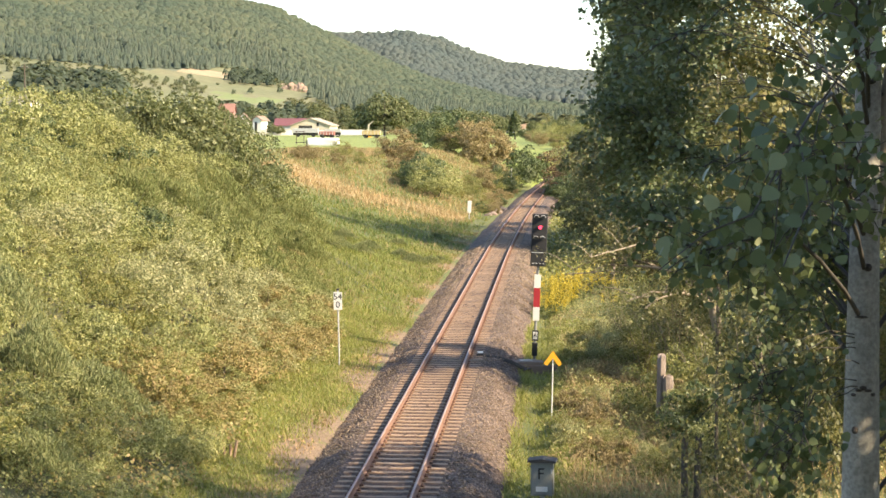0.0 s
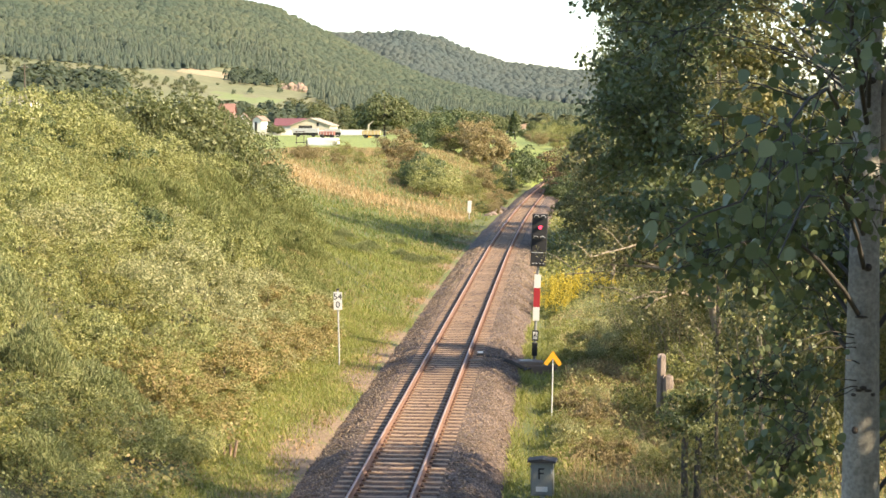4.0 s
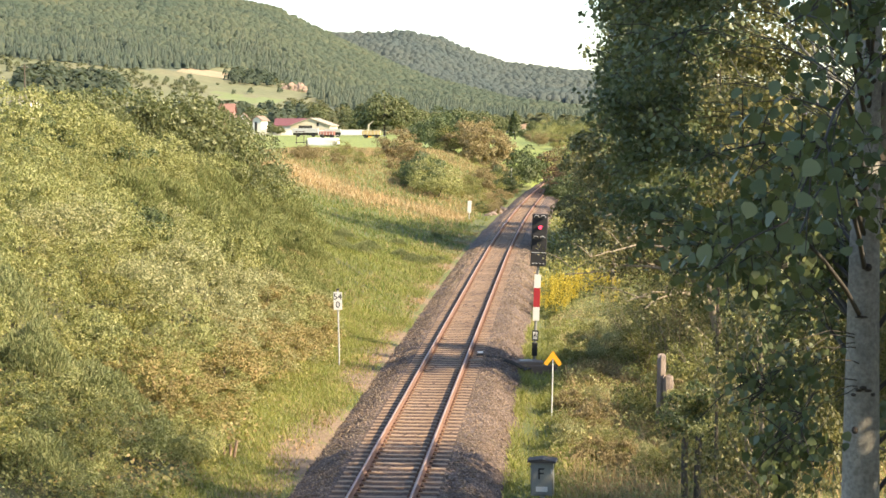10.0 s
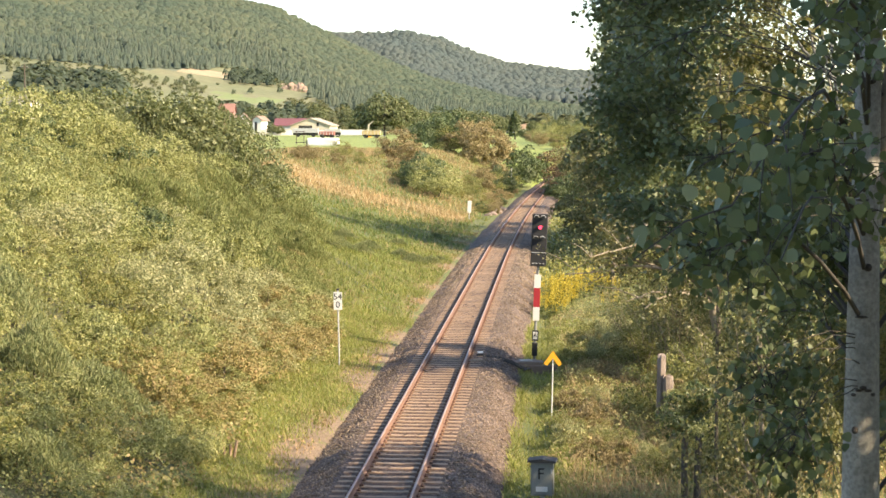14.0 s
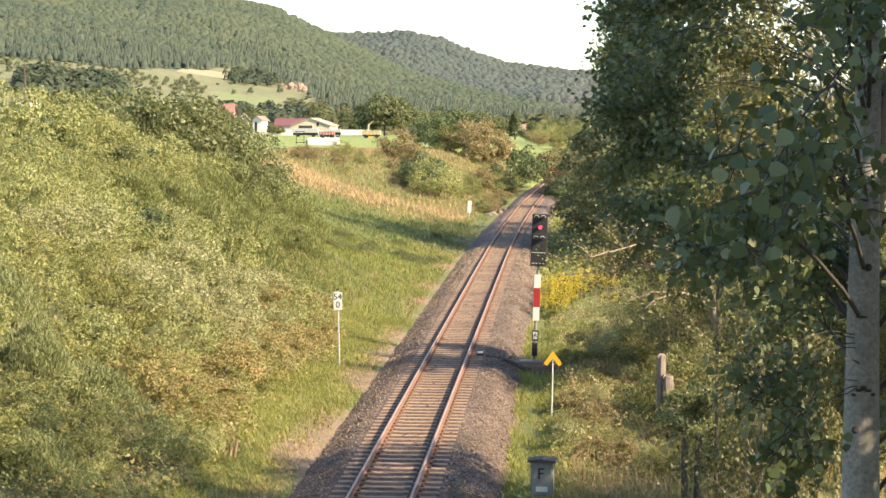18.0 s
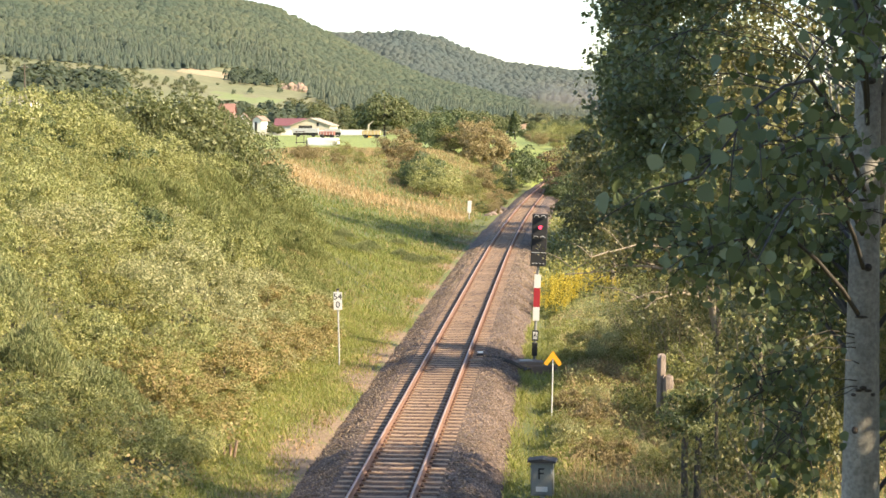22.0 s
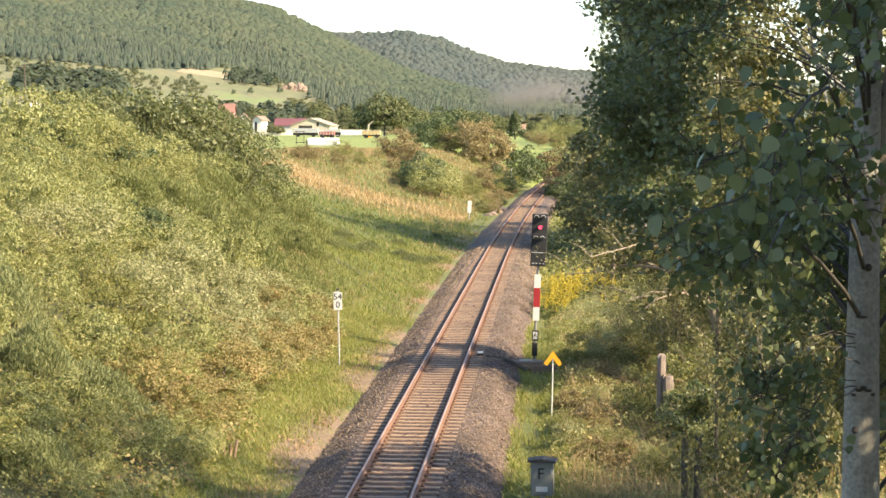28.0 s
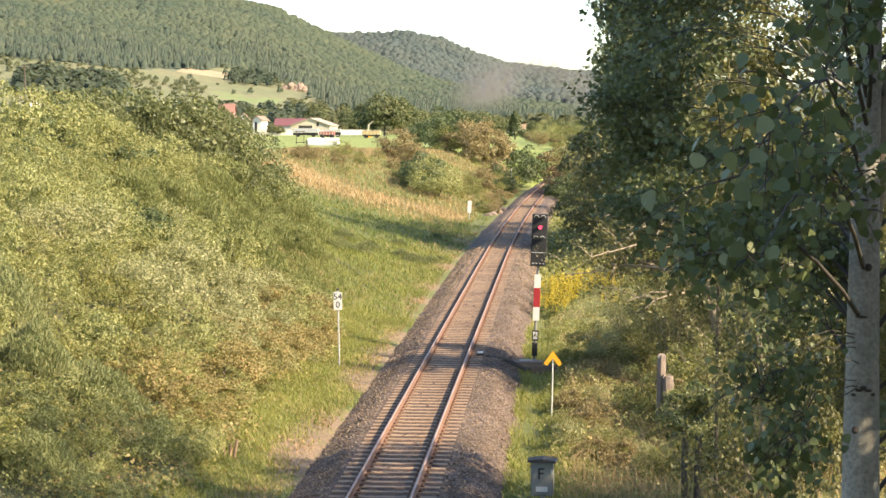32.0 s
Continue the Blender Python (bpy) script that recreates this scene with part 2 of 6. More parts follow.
LEAF_SAGE = leafy("leaf_sage", [(0.120, 0.142, 0.062), (0.165, 0.188, 0.082), (0.21, 0.228, 0.105), (0.27, 0.272, 0.138)], 0.3, 0.6, 0.3)
LEAF_COPPER = leafy("leaf_copper", [(0.12, 0.07, 0.04), (0.18, 0.10, 0.06), (0.24, 0.15, 0.09), (0.16, 0.13, 0.05)], 0.25)
# floor under the woods, lightened so that shaded gaps look hazy
FOREST_SOIL_HAZED = surface("ground_forest_hazed", [(0.095, 0.115, 0.075), (0.12, 0.14, 0.09)], 0.05, 0.6, 0.95, 0, 0.5, 0.3)
SANDSTONE = surface("rock_sandstone", [(0.19, 0.135, 0.10), (0.28, 0.205, 0.155), (0.37, 0.29, 0.235)], 0.25, 1.6, 0.95, 0, 0.5, 0.3)
SAND = surface("ground_sandy", [(0.30, 0.225, 0.13), (0.40, 0.315, 0.20)], 0.08, 0.9, 0.95, 0, 0.4, 0.2)
RAIL_SIDE = surface("rail_rust", [(0.13, 0.070, 0.046), (0.225, 0.125, 0.085)], 2.5, 40, 0.85, 0.1, 0.3, 0.003)
RAIL_TOP = surface("rail_polished", [(0.30, 0.195, 0.155), (0.42, 0.295, 0.245)], 3, 30, 0.6, 0.1, 0.05, 0.001)
SLEEPER = surface("sleeper_concrete", [(0.24, 0.155, 0.098), (0.35, 0.240, 0.155), (0.47, 0.340, 0.228)], 2.2, 30, 0.9, 0, 0.3, 0.006, 0.3)
LIMB_BARK = surface("bark_twig", [(0.028, 0.023, 0.018), (0.06, 0.05, 0.04)], 5, 40, 0.9, 0, 0.4, 0.01)
BARK_PALE = surface("bark_pale", [(0.17, 0.135, 0.095), (0.30, 0.245, 0.18)], 3, 25, 0.9, 0, 0.5, 0.02)
STONES = surface("ballast_stone", [(0.10, 0.075, 0.06), (0.20, 0.15, 0.12), (0.30, 0.24, 0.20)], 9, 60, 0.9, 0, 0.4, 0.01)
POST_WOOD = surface("wood_old_post", [(0.15, 0.115, 0.09), (0.235, 0.185, 0.15), (0.32, 0.26, 0.215)], 3, 30, 0.95, 0, 0.6, 0.02)
WOOD_GREY = surface("wood_weathered", [(0.19, 0.155, 0.12), (0.32, 0.27, 0.215)], 4, 40, 0.9, 0, 0.5, 0.01)
GALVANISED = surface("steel_galvanised", [(0.40, 0.40, 0.39), (0.52, 0.52, 0.50)], 5, 50, 0.55, 0.3, 0.08, 0.002)
SIGN_WHITE = plain("enamel_white", (0.64, 0.63, 0.59), 0.55)
SIGN_RED = plain("enamel_red", (0.33, 0.022, 0.028), 0.45)
SIGN_BLACK = plain("paint_black", (0.012, 0.012, 0.013), 0.75)
SIGN_ORANGE = plain("enamel_orange_yellow", (0.72, 0.34, 0.015), 0.5)
BOX_GREY = surface("box_grey_paint", [(0.17, 0.17, 0.15), (0.25, 0.25, 0.225)], 5, 60, 0.6, 0, 0.1, 0.003)
TRAILER_RED = surface("paint_faded_red", [(0.28, 0.10, 0.085), (0.38, 0.16, 0.13)], 1.5, 20, 0.7, 0, 0.1, 0.01)
TRAILER_YELLOW = surface("paint_faded_yellow", [(0.38, 0.29, 0.12), (0.48, 0.38, 0.18)], 1.5, 20, 0.7, 0, 0.1, 0.01)
LID = surface("lid_dark_brown", [(0.055, 0.046, 0.038), (0.095, 0.08, 0.066)], 5, 50, 0.9, 0, 0.2, 0.004)
PIT_WOOD = surface("wood_brown_board", [(0.15, 0.105, 0.075), (0.23, 0.165, 0.12)], 3, 30, 0.95, 0, 0.5, 0.01)
CONCRETE = surface("concrete", [(0.28, 0.25, 0.20), (0.40, 0.37, 0.31)], 3, 40, 0.9, 0, 0.3, 0.008)
CABLE = plain("cable_black", (0.03, 0.028, 0.026), 0.6)
CREAM = surface("wall_cream_render", [(0.44, 0.39, 0.29), (0.55, 0.50, 0.39)], 0.4, 6, 0.85, 0, 0.15, 0.02)
ROOF_BROWN = surface("roof_brown_tile", [(0.20, 0.13, 0.10), (0.29, 0.20, 0.15)], 0.8, 9, 0.85, 0, 0.3, 0.03)
WHITEWASH = surface("wall_whitewash", [(0.66, 0.63, 0.57), (0.80, 0.78, 0.73)], 0.4, 6, 0.85, 0, 0.15, 0.02)
ROOF_RED = surface("roof_dark_red", [(0.135, 0.052, 0.058), (0.19, 0.075, 0.082)], 0.6, 8, 0.7, 0, 0.2, 0.03)
ROOF_ORANGE = surface("roof_orange_tile", [(0.22, 0.115, 0.09), (0.30, 0.16, 0.125)], 0.8, 9, 0.85, 0, 0.3, 0.03)
ROOF_GREY = surface("roof_pale_sheet", [(0.27, 0.235, 0.19), (0.37, 0.33, 0.27)], 0.6, 8, 0.8, 0, 0.2, 0.02)
DARK_HOLE = plain("dark_interior", (0.03, 0.028, 0.025), 0.8)
GLASS_DARK = plain("window_glass", (0.05, 0.06, 0.07), 0.15)

glow, g_nt, g_bsdf, _ = shader("signal_red_light")
g_bsdf.inputs["Base Color"].default_value = (0.5, 0.02, 0.05, 1)
g_bsdf.inputs["Emission Color"].default_value = (1.0, 0.05, 0.10, 1)
g_bsdf.inputs["Emission Strength"].default_value = 1.15


# ---- the lie of the land ----
def smooth(a, b, t):
    t = np.clip((np.asarray(t, float) - a) / (b - a), 0, 1)
    return t * t * (3 - 2 * t)


def track_x(y):
    """The middle of the track: straight, then bending gently to the east."""
    return -4.19 + np.clip(np.asarray(y, float) - 110, 0, 200) ** 2 / 7400


def ripple(x, y, k, seed=0.0):
    """A cheap rolling noise, about -1 to 1."""
    return (np.sin(x * k + 1.7 * np.sin(y * k * 0.61 + seed)) + np.sin(y * k * 1.13 + 2.1 * np.sin(x * k * 0.47 + seed * 2)) + np.sin((x + y) * k * 1.9 + seed)) / 3


RIDGE_A = ([-1300, -760, -550, -420, -285, -218, -128, -50, 16, 200, 700], [224, 204, 176, 148, 118, 88, 50, 29, 17, 10, 8])
RIDGE_B = ([-1200, -670, -410, -320, -260, -203, -134, -86, 10, 48, 440, 1000], [114, 136, 154, 153, 157, 148, 118, 100, 88, 85, 70, 60])


def height(x, y):
    x, y = np.asarray(x, float), np.asarray(y, float)
    u = x - track_x(y)
    # west bank: steep and bushy, then a wide gentle bay, then steep again
    bay = smooth(96, 116, y) * (1 - smooth(170, 215, y))
    foot = 4.4 - 0.8 * bay
    d = 0.5 * (-u - foot + np.sqrt((u + foot) ** 2 + 0.6))
    steep = 0.55 * np.clip(d, 0, 60)
    gentle = 0.20 * d + 0.006 * np.clip(d - 4, 0, None) ** 2
    top = 6.3 - 1.6 * smooth(100, 240, y)
    rise = steep * (1 - bay) + gentle * bay
    lim = top + 0.60
    west = -0.60 + lim * (1 - np.exp(-(rise / lim) - (rise / lim) ** 3))
    # east side: a shallow ditch, then nearly level
    e = np.clip(u - 2.7, 0, None)
    east = -0.85 - 0.25 * np.exp(-((e - 0.8) / 0.7) ** 2) * smooth(0, 0.5, e) + 0.05 * np.clip(e - 4, 0, None) + 2.2 * smooth(9, 26, e)
    z = np.where(u < 0, west, east)
    z = z + (ripple(x, y, 0.9) * 0.07 + ripple(x, y, 0.31, 2.0) * 0.12) * smooth(3.0, 6.0, np.abs(u))
    # the cutting closes far off and the valley floor takes over
    far = smooth(240, 330, y)
    z = z * (1 - far) + (4.7 + ripple(x, y, 0.02) * 0.25) * far
    # hills
    za = np.interp(x, *RIDGE_A)
    t = np.clip((y - 640) / 1120, 0, 1)
    a = (za - 5) * np.where(y < 1760, t ** 1.15, np.clip(1 - (y - 1760) / 1400, 0, 1))
    zb = np.interp(x, *RIDGE_B)
    tb = np.clip((y - 1850) / 1190, 0, 1)
    b = (zb - 5) * np.where(y < 3040, tb ** 1.1, np.clip(1 - (y - 3040) / 2800, 0, 1))
    hill = np.maximum(a, b)
    hill = hill + ripple(x, y, 0.013, 3.0) * 4 * smooth(800, 1200, y)
    return z + np.where(y > 640, hill, 0)


def dryness(x, y):
    """Where the grass of the cutting has dried: a band across the bay, and less so above it."""
    band = np.exp(-((y - 167 - 5 * ripple(x, y, 0.15, 3)) / 11) ** 2) * smooth(-7.0, -10.0, x)
    return 1.25 * band + (0.55 + 0.3 * ripple(x, y, 0.2, 6)) * smooth(170, 190, y)


def forest(x, y):
    """1 where the woods stand on the hillsides."""
    q = x / y
    edge = np.interp(q, [-0.32, -0.25, -0.20, -0.172, -0.155, -0.13, -0.10, 0.0], [1065, 1065, 1150, 1290, 1150, 985, 840, 760]) + 25 * ripple(x, y, 0.012, 1.0)
    return (y > edge) & (y < 3300) & ~((np.abs(x + 165) < 13) & (y < 1150))


def grid_ground():
    ys = [np.arange(-80, 36, 3.0), np.arange(36, 150, 1.0), np.arange(150, 270, 2.0)]
    far = [270.0]
    while far[-1] < 4600:
        far.append(far[-1] * 1.017 + 0.4)
    ys = np.concatenate(ys + [np.array(far)])
    core = np.arange(-32, 14, 0.7)
    out = [0.0]
    while out[-1] < 3200:
        out.append(out[-1] * 1.055 + 0.6)
    out = np.array(out[1:])
    xs = np.concatenate([-32 - out[::-1], core, 14 + out])
    x, y = np.meshgrid(xs, ys)
    z = height(x, y)
    u = x - track_x(y)
    z = np.where((np.abs(u) < 2.2) & (y < 300), np.minimum(z, -0.95), z)
    v = np.stack([x, y, z], -1).reshape(-1, 3)
    ny, nx = x.shape
    i, j = np.meshgrid(np.arange(ny - 1), np.arange(nx - 1), indexing="ij")
    f = np.stack([i * nx + j, i * nx + j + 1, (i + 1) * nx + j + 1, (i + 1) * nx + j], -1).reshape(-1, 4)
    me = np_mesh("ground", v, f, True)
    c = v[f].mean(1)
    cx, cy = c[:, 0], c[:, 1]
    cu = cx - track_x(cy)
    wob = ripple(cx, cy, 0.55, 4.0)
    vu = v[:, 0] - track_x(v[:, 1])
    vx, vy = v[:, 0], v[:, 1]
    wv = ripple(vx, vy, 0.45, 4.0) + 0.55 * ripple(vx, vy, 1.4, 1.0)
    near = (1 - 0.28 * smooth(64, 84, vy)) * (1 - smooth(130, 160, vy))
    fields = {
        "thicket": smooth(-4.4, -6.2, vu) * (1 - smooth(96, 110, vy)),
        "dry": np.clip(dryness(vx, vy) * (0.75 + 0.25 * wv), 0, 1) * (vu < -4) * (1 - smooth(225, 250, vy)),
        "mown": smooth(235, 262, vy),
        "bare": np.maximum(1.15 * smooth(-4.65, -3.6, vu) * (vu < 0) * near * (0.70 + 0.45 * wv), smooth(3.6, 2.6, vu) * (vu > 0) * (0.95 + 0.4 * wv) * (1 - smooth(70, 130, vy))),
    }
    for name, value in fields.items():
        me.attributes.new(name, "FLOAT", "POINT").data.foreach_set("value", np.clip(value, 0, 1.2).astype(np.float32) * 0.62)
    idx = np.zeros(len(f), np.int32)
    idx[(cy > 640)] = 2
    idx[forest(cx, cy)] = 3
    idx[cy > 3300] = 3
    q = cx / cy
    idx[(np.abs(cy - 985 - 14 * wob) < 26) & (q > -0.195) & (q < -0.158)] = 1
    idx[(np.abs(cx + 176) < 11 + 2 * wob) & (np.abs(cy - 1165) < 38)] = 4
    idx[(np.abs(q + 0.198) < 0.012) & (np.abs(cy - 1130 - 600 * (q + 0.198)) < 22)] = 4
    idx[(np.abs(q + 0.275) < 0.012) & (np.abs(cy - 1105) < 12)] = 4
    for m in (GRASS_SOIL, MEADOW, HILL_MEADOW, FOREST_SOIL_HAZED, SAND):
        me.materials.append(m)
    me.polygons.foreach_set("material_index", idx)
    return tagged(new("ground", me), "rolling ground with grassy banks, meadows and wooded hills", "ground", kind="structure")


grid_ground()


# ---- the railway ----
def ballast_bed():
    ys = np.concatenate([np.arange(-60, 36, 1.0), np.arange(36, 80, 0.15), np.arange(80, 110, 0.3), np.arange(110, 330, 0.6)])
    us = np.concatenate([np.linspace(-2.75, -1.75, 9), np.linspace(-1.65, 1.65, 26), np.linspace(1.8, 3.05, 12)])
    zs = np.interp(us, [-2.75, -1.65, -1.38, -1.2, 1.2, 1.38, 2.0, 3.05], [-0.70, -0.245, -0.205, -0.196, -0.196, -0.205, -0.290, -1.12])
    u, y = np.meshgrid(us, ys)
    r = np.random.default_rng(3)
    edge = 0.12 * ripple(y, y * 0.3, 0.8, 2)
    u = u + np.where(np.abs(u) > 1.9, edge * np.sign(u), 0)
    z = np.broadcast_to(zs, u.shape) + r.normal(0, 0.022, u.shape) * np.where(np.abs(u) < 1.45, 0.45, 1.0)
    x = u + track_x(y) + r.normal(0, 0.02, u.shape)
    v = np.stack([x, y, z], -1).reshape(-1, 3)
    ny, nx = x.shape
    i, j = np.meshgrid(np.arange(ny - 1), np.arange(nx - 1), indexing="ij")
    f = np.stack([i * nx + j, i * nx + j + 1, (i + 1) * nx + j + 1, (i + 1) * nx + j], -1).reshape(-1, 4)
    me = np_mesh("ballast", v, f)
    stain = 1 - smooth(1.15, 1.45, np.abs(np.broadcast_to(us, u.shape)))
    me.attributes.new("rust_stain", "FLOAT", "POINT").data.foreach_set("value", stain.ravel().astype(np.float32))
    return me


m_bal, nt, bsdf, _ = shader("ballast")
vor = nt.nodes.new("ShaderNodeTexVoronoi")
vor.inputs["Scale"].default_value = 15
tc = nt.nodes.new("ShaderNodeTexCoord")
nt.links.new(tc.outputs["Object"], vor.inputs["Vector"])
sep = nt.nodes.new("ShaderNodeSeparateColor")
nt.links.new(vor.outputs["Color"], sep.inputs[0])
stone = ramp(nt, sep.outputs[0], [(0.080, 0.058, 0.046), (0.134, 0.100, 0.082), (0.184, 0.145, 0.122), (0.24, 0.196, 0.17)])
# shade between the stones is put into the colour, darker towards each edge
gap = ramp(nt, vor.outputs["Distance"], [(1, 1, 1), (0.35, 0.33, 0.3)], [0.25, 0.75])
patchy = ramp(nt, noise_tex(nt, 0.5, 4), [(0.75, 0.66, 0.58), (1.05, 1.0, 0.98)], [0.35, 0.65])
rust = nt.nodes.new("ShaderNodeAttribute")
rust.attribute_name = "rust_stain"
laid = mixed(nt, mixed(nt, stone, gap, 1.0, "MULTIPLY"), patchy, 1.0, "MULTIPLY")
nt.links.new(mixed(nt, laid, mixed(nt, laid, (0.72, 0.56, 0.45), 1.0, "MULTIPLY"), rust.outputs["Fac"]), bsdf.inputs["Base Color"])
bsdf.inputs["Roughness"].default_value = 0.92
bumped(nt, bsdf, gap, 0.9, 0.035)
ballast = tagged(new("ballast", ballast_bed()), "brown-grey crushed stone bed under the track", "ballast", kind="structure")
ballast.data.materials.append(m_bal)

track = thing("railway_track", "single railway track of rusty rails on brown concrete sleepers", "railway track", pose(0, 0, 0))


def rail_mesh(side):
    prof = [(-0.036, 0), (0.036, 0), (0.036, -0.035), (0.010, -0.05), (0.010, -0.14), (0.070, -0.158), (0.070, -0.170), (-0.070, -0.170), (-0.070, -0.158), (-0.010, -0.14), (-0.010, -0.05), (-0.036, -0.035)]
    ys = np.concatenate([[-60.0], np.arange(110, 330, 2.0)])
    n = len(prof)
    v = np.array([[track_x(y) + side * 0.752 + px, y, pz] for y in ys for px, pz in prof])
    i, j = np.meshgrid(np.arange(len(ys) - 1), np.arange(n), indexing="ij")
    k = (j + 1) % n
    f = np.stack([i * n + j, (i + 1) * n + j, (i + 1) * n + k, i * n + k], -1).reshape(-1, 4)
    me = np_mesh("rail", v, f)
    me.materials.append(RAIL_SIDE), me.materials.append(RAIL_TOP)
    me.polygons.foreach_set("material_index", np.tile((np.arange(n) == 0).astype(np.int32), len(ys) - 1))
    return me


for side in (-1, 1):
    part("rail", rail_mesh(side), None, track, "rusty steel rail with a polished running surface")


def sleeper_mesh():
    bm = bmesh.new()
    for x0, x1 in ((-1.30, -0.45), (0.45, 1.30)):
        prism(bm, [(x0, -0.34), (x1, -0.34), (x1, -0.172 if x0 < 0 else -0.186), (x0, -0.186 if x0 < 0 else -0.172)], -0.112, 0.112)
    prism(bm, [(-0.45, -0.34), (0.45, -0.34), (0.45, -0.182), (-0.45, -0.182)], -0.098, 0.098)
    me = bpy.data.meshes.new("sleeper")
    bm.to_mesh(me)
    bm.free()
    return me


def clip_piece():
    bm = bmesh.new()
    for s in (-1, 1):
        for q in (-1, 1):
            c = s * 0.752 + q * 0.115
            box(bm, c - 0.045, c + 0.045, -0.055, 0.055, -0.175, -0.13)
            box(bm, c - 0.016, c + 0.016, -0.016, 0.016, -0.13, -0.095)
    me = bpy.data.meshes.new("fastening")
    bm.to_mesh(me)
    v = np.array([x.co[:] for x in bm.verts])
    f = np.array([[x.index for x in q.verts] for q in bm.faces])
    bm.free()
    bpy.data.meshes.remove(me)
    return v, f


PITCH = 0.60
SLEEPERS = [30 + PITCH * i for i in range(300)]
def along(y):
    """The pose on the track's middle line at y."""
    return pose(float(track_x(y)), y, 0, 0, 0, -math.degrees(math.atan(float(track_x(y + 1) - track_x(y)))))


cv, cf = clip_piece()
part("rail_fastening", np_mesh("rail_fastening", *merged([(cv + [float(track_x(y)), y, 0], cf) for y in SLEEPERS])), RAIL_SIDE, track, "rusty bolted rail fastenings")["kind"] = "stuff"


# ---- plants: generators ----
def lumps(r, radii, n_lump, n_leaf, flat=0.35, size=0.42):
    """Leaf places on many overlapping clumps that fill an uneven crown. Returns places and outward ways."""
    c = unit(r.normal(0, 1, (n_lump, 3)))
    c[:, 2] = np.where(c[:, 2] < -flat, -flat * r.uniform(0, 1, n_lump), c[:, 2])
    c *= r.uniform(0.45, 0.95, (n_lump, 1)) ** 0.6
    k = r.integers(0, n_lump, n_leaf)
    w = unit(r.normal(0, 1, (n_leaf, 3)))
    w[:, 2] = np.abs(w[:, 2]) * 0.9 + w[:, 2] * 0.1
    rad = size * r.uniform(0.55, 1.25, n_lump)[k][:, None] * r.uniform(0.5, 1.08, (n_leaf, 1)) ** 0.5
    p = (c[k] + unit(w) * rad) * np.array(radii)
    return p, unit(unit(w) + 0.5 * c[k]), c * np.array(radii)


def bush(name, label, material, radii, n_leaf, leaf, n_lump=26, seed=1, stems=3, size=0.42, aspect=0.62):
    """A bush at the origin: stems and a clumped mass of leaves."""
    r = np.random.default_rng(seed)
    top = thing(name, label, "bush", pose(0, 0, 0))
    p, n, c = lumps(r, radii, n_lump, n_leaf, 0.5, size)
    p = p + [0, 0, radii[2] * 0.62]
    part("foliage", leaf_mesh("foliage", p, n, leaf, aspect, 0.7, r, small=True), material, top)
    for i in range(stems):
        q = c[i % len(c)] * 0.8 + [0, 0, radii[2] * 0.6]
        base = np.array([q[0] * 0.15, q[1] * 0.15, -0.3])
        part("stem", np_mesh("stem", *tube([base, base * 0.5 + q * 0.5 + r.normal(0, 0.08, 3), q], [0.045, 0.03, 0.012], 5)), BARK, top)
    return top


def tree(name, label, material, radii, trunk_h, trunk_r, n_leaf, leaf, n_lump=40, seed=1, size=0.36, limbs=9, bark=None, aspect=0.62, limb_bark=None):
    """A broadleaf tree: tapered trunk, limbs, and an uneven crown."""
    r = np.random.default_rng(seed)
    top = thing(name, label, "tree", pose(0, 0, 0))
    p, n, c = lumps(r, radii, n_lump, n_leaf, 0.8, size)
    mid = np.array([0, 0, trunk_h + radii[2] * 0.75])
    path = [[0, 0, -0.4], [0.05, 0.02, trunk_h * 0.5], [-0.04, 0.06, trunk_h], [0.08, 0, trunk_h + radii[2] * 0.8], [0.02, 0.05, trunk_h + radii[2] * 1.45]]
    part("trunk", np_mesh("trunk", *tube(path, np.array([1.25, 1.0, 0.85, 0.45, 0.1]) * trunk_r, 9), True), bark or BARK, top)
    for i in range(limbs):
        q = c[i % len(c)] * 0.85 + mid
        base = np.array([0, 0, trunk_h + radii[2] * r.uniform(0.0, 0.7)])
        bend = base * 0.45 + q * 0.55 + [0, 0, -0.05 * radii[2]]
        part("limb", np_mesh("limb", *tube([base, bend, q], np.array([0.38, 0.24, 0.08]) * trunk_r, 6), True), limb_bark or bark or BARK, top)
    part("crown", leaf_mesh("crown", p + mid, n, leaf, aspect, 0.7, r), material, top)
    return top


def placed(ob, x, y, scale=1.0, turn=0.0, sink=0.05, stretch=1.0):
    """A copy on the ground at x, y."""
    s = Matrix.Diagonal((scale, scale, scale * stretch, 1))
    return copy_thing(ob, pose(x, y, float(height(x, y)) - sink, 0, 0, turn) @ s)


def removed(*obs):
    """Takes away the patterns from which copies were made."""
    for ob in obs:
        for o in (*ob.children_recursive, ob):
            bpy.data.objects.remove(o)


def covered(x0, x1, y0, y1, n, keep, r):
    x, y = r.uniform(x0, x1, n), r.uniform(y0, y1, n)
    ok = keep(x, y)
    x, y = x[ok], y[ok]
    return x, y, height(x, y)


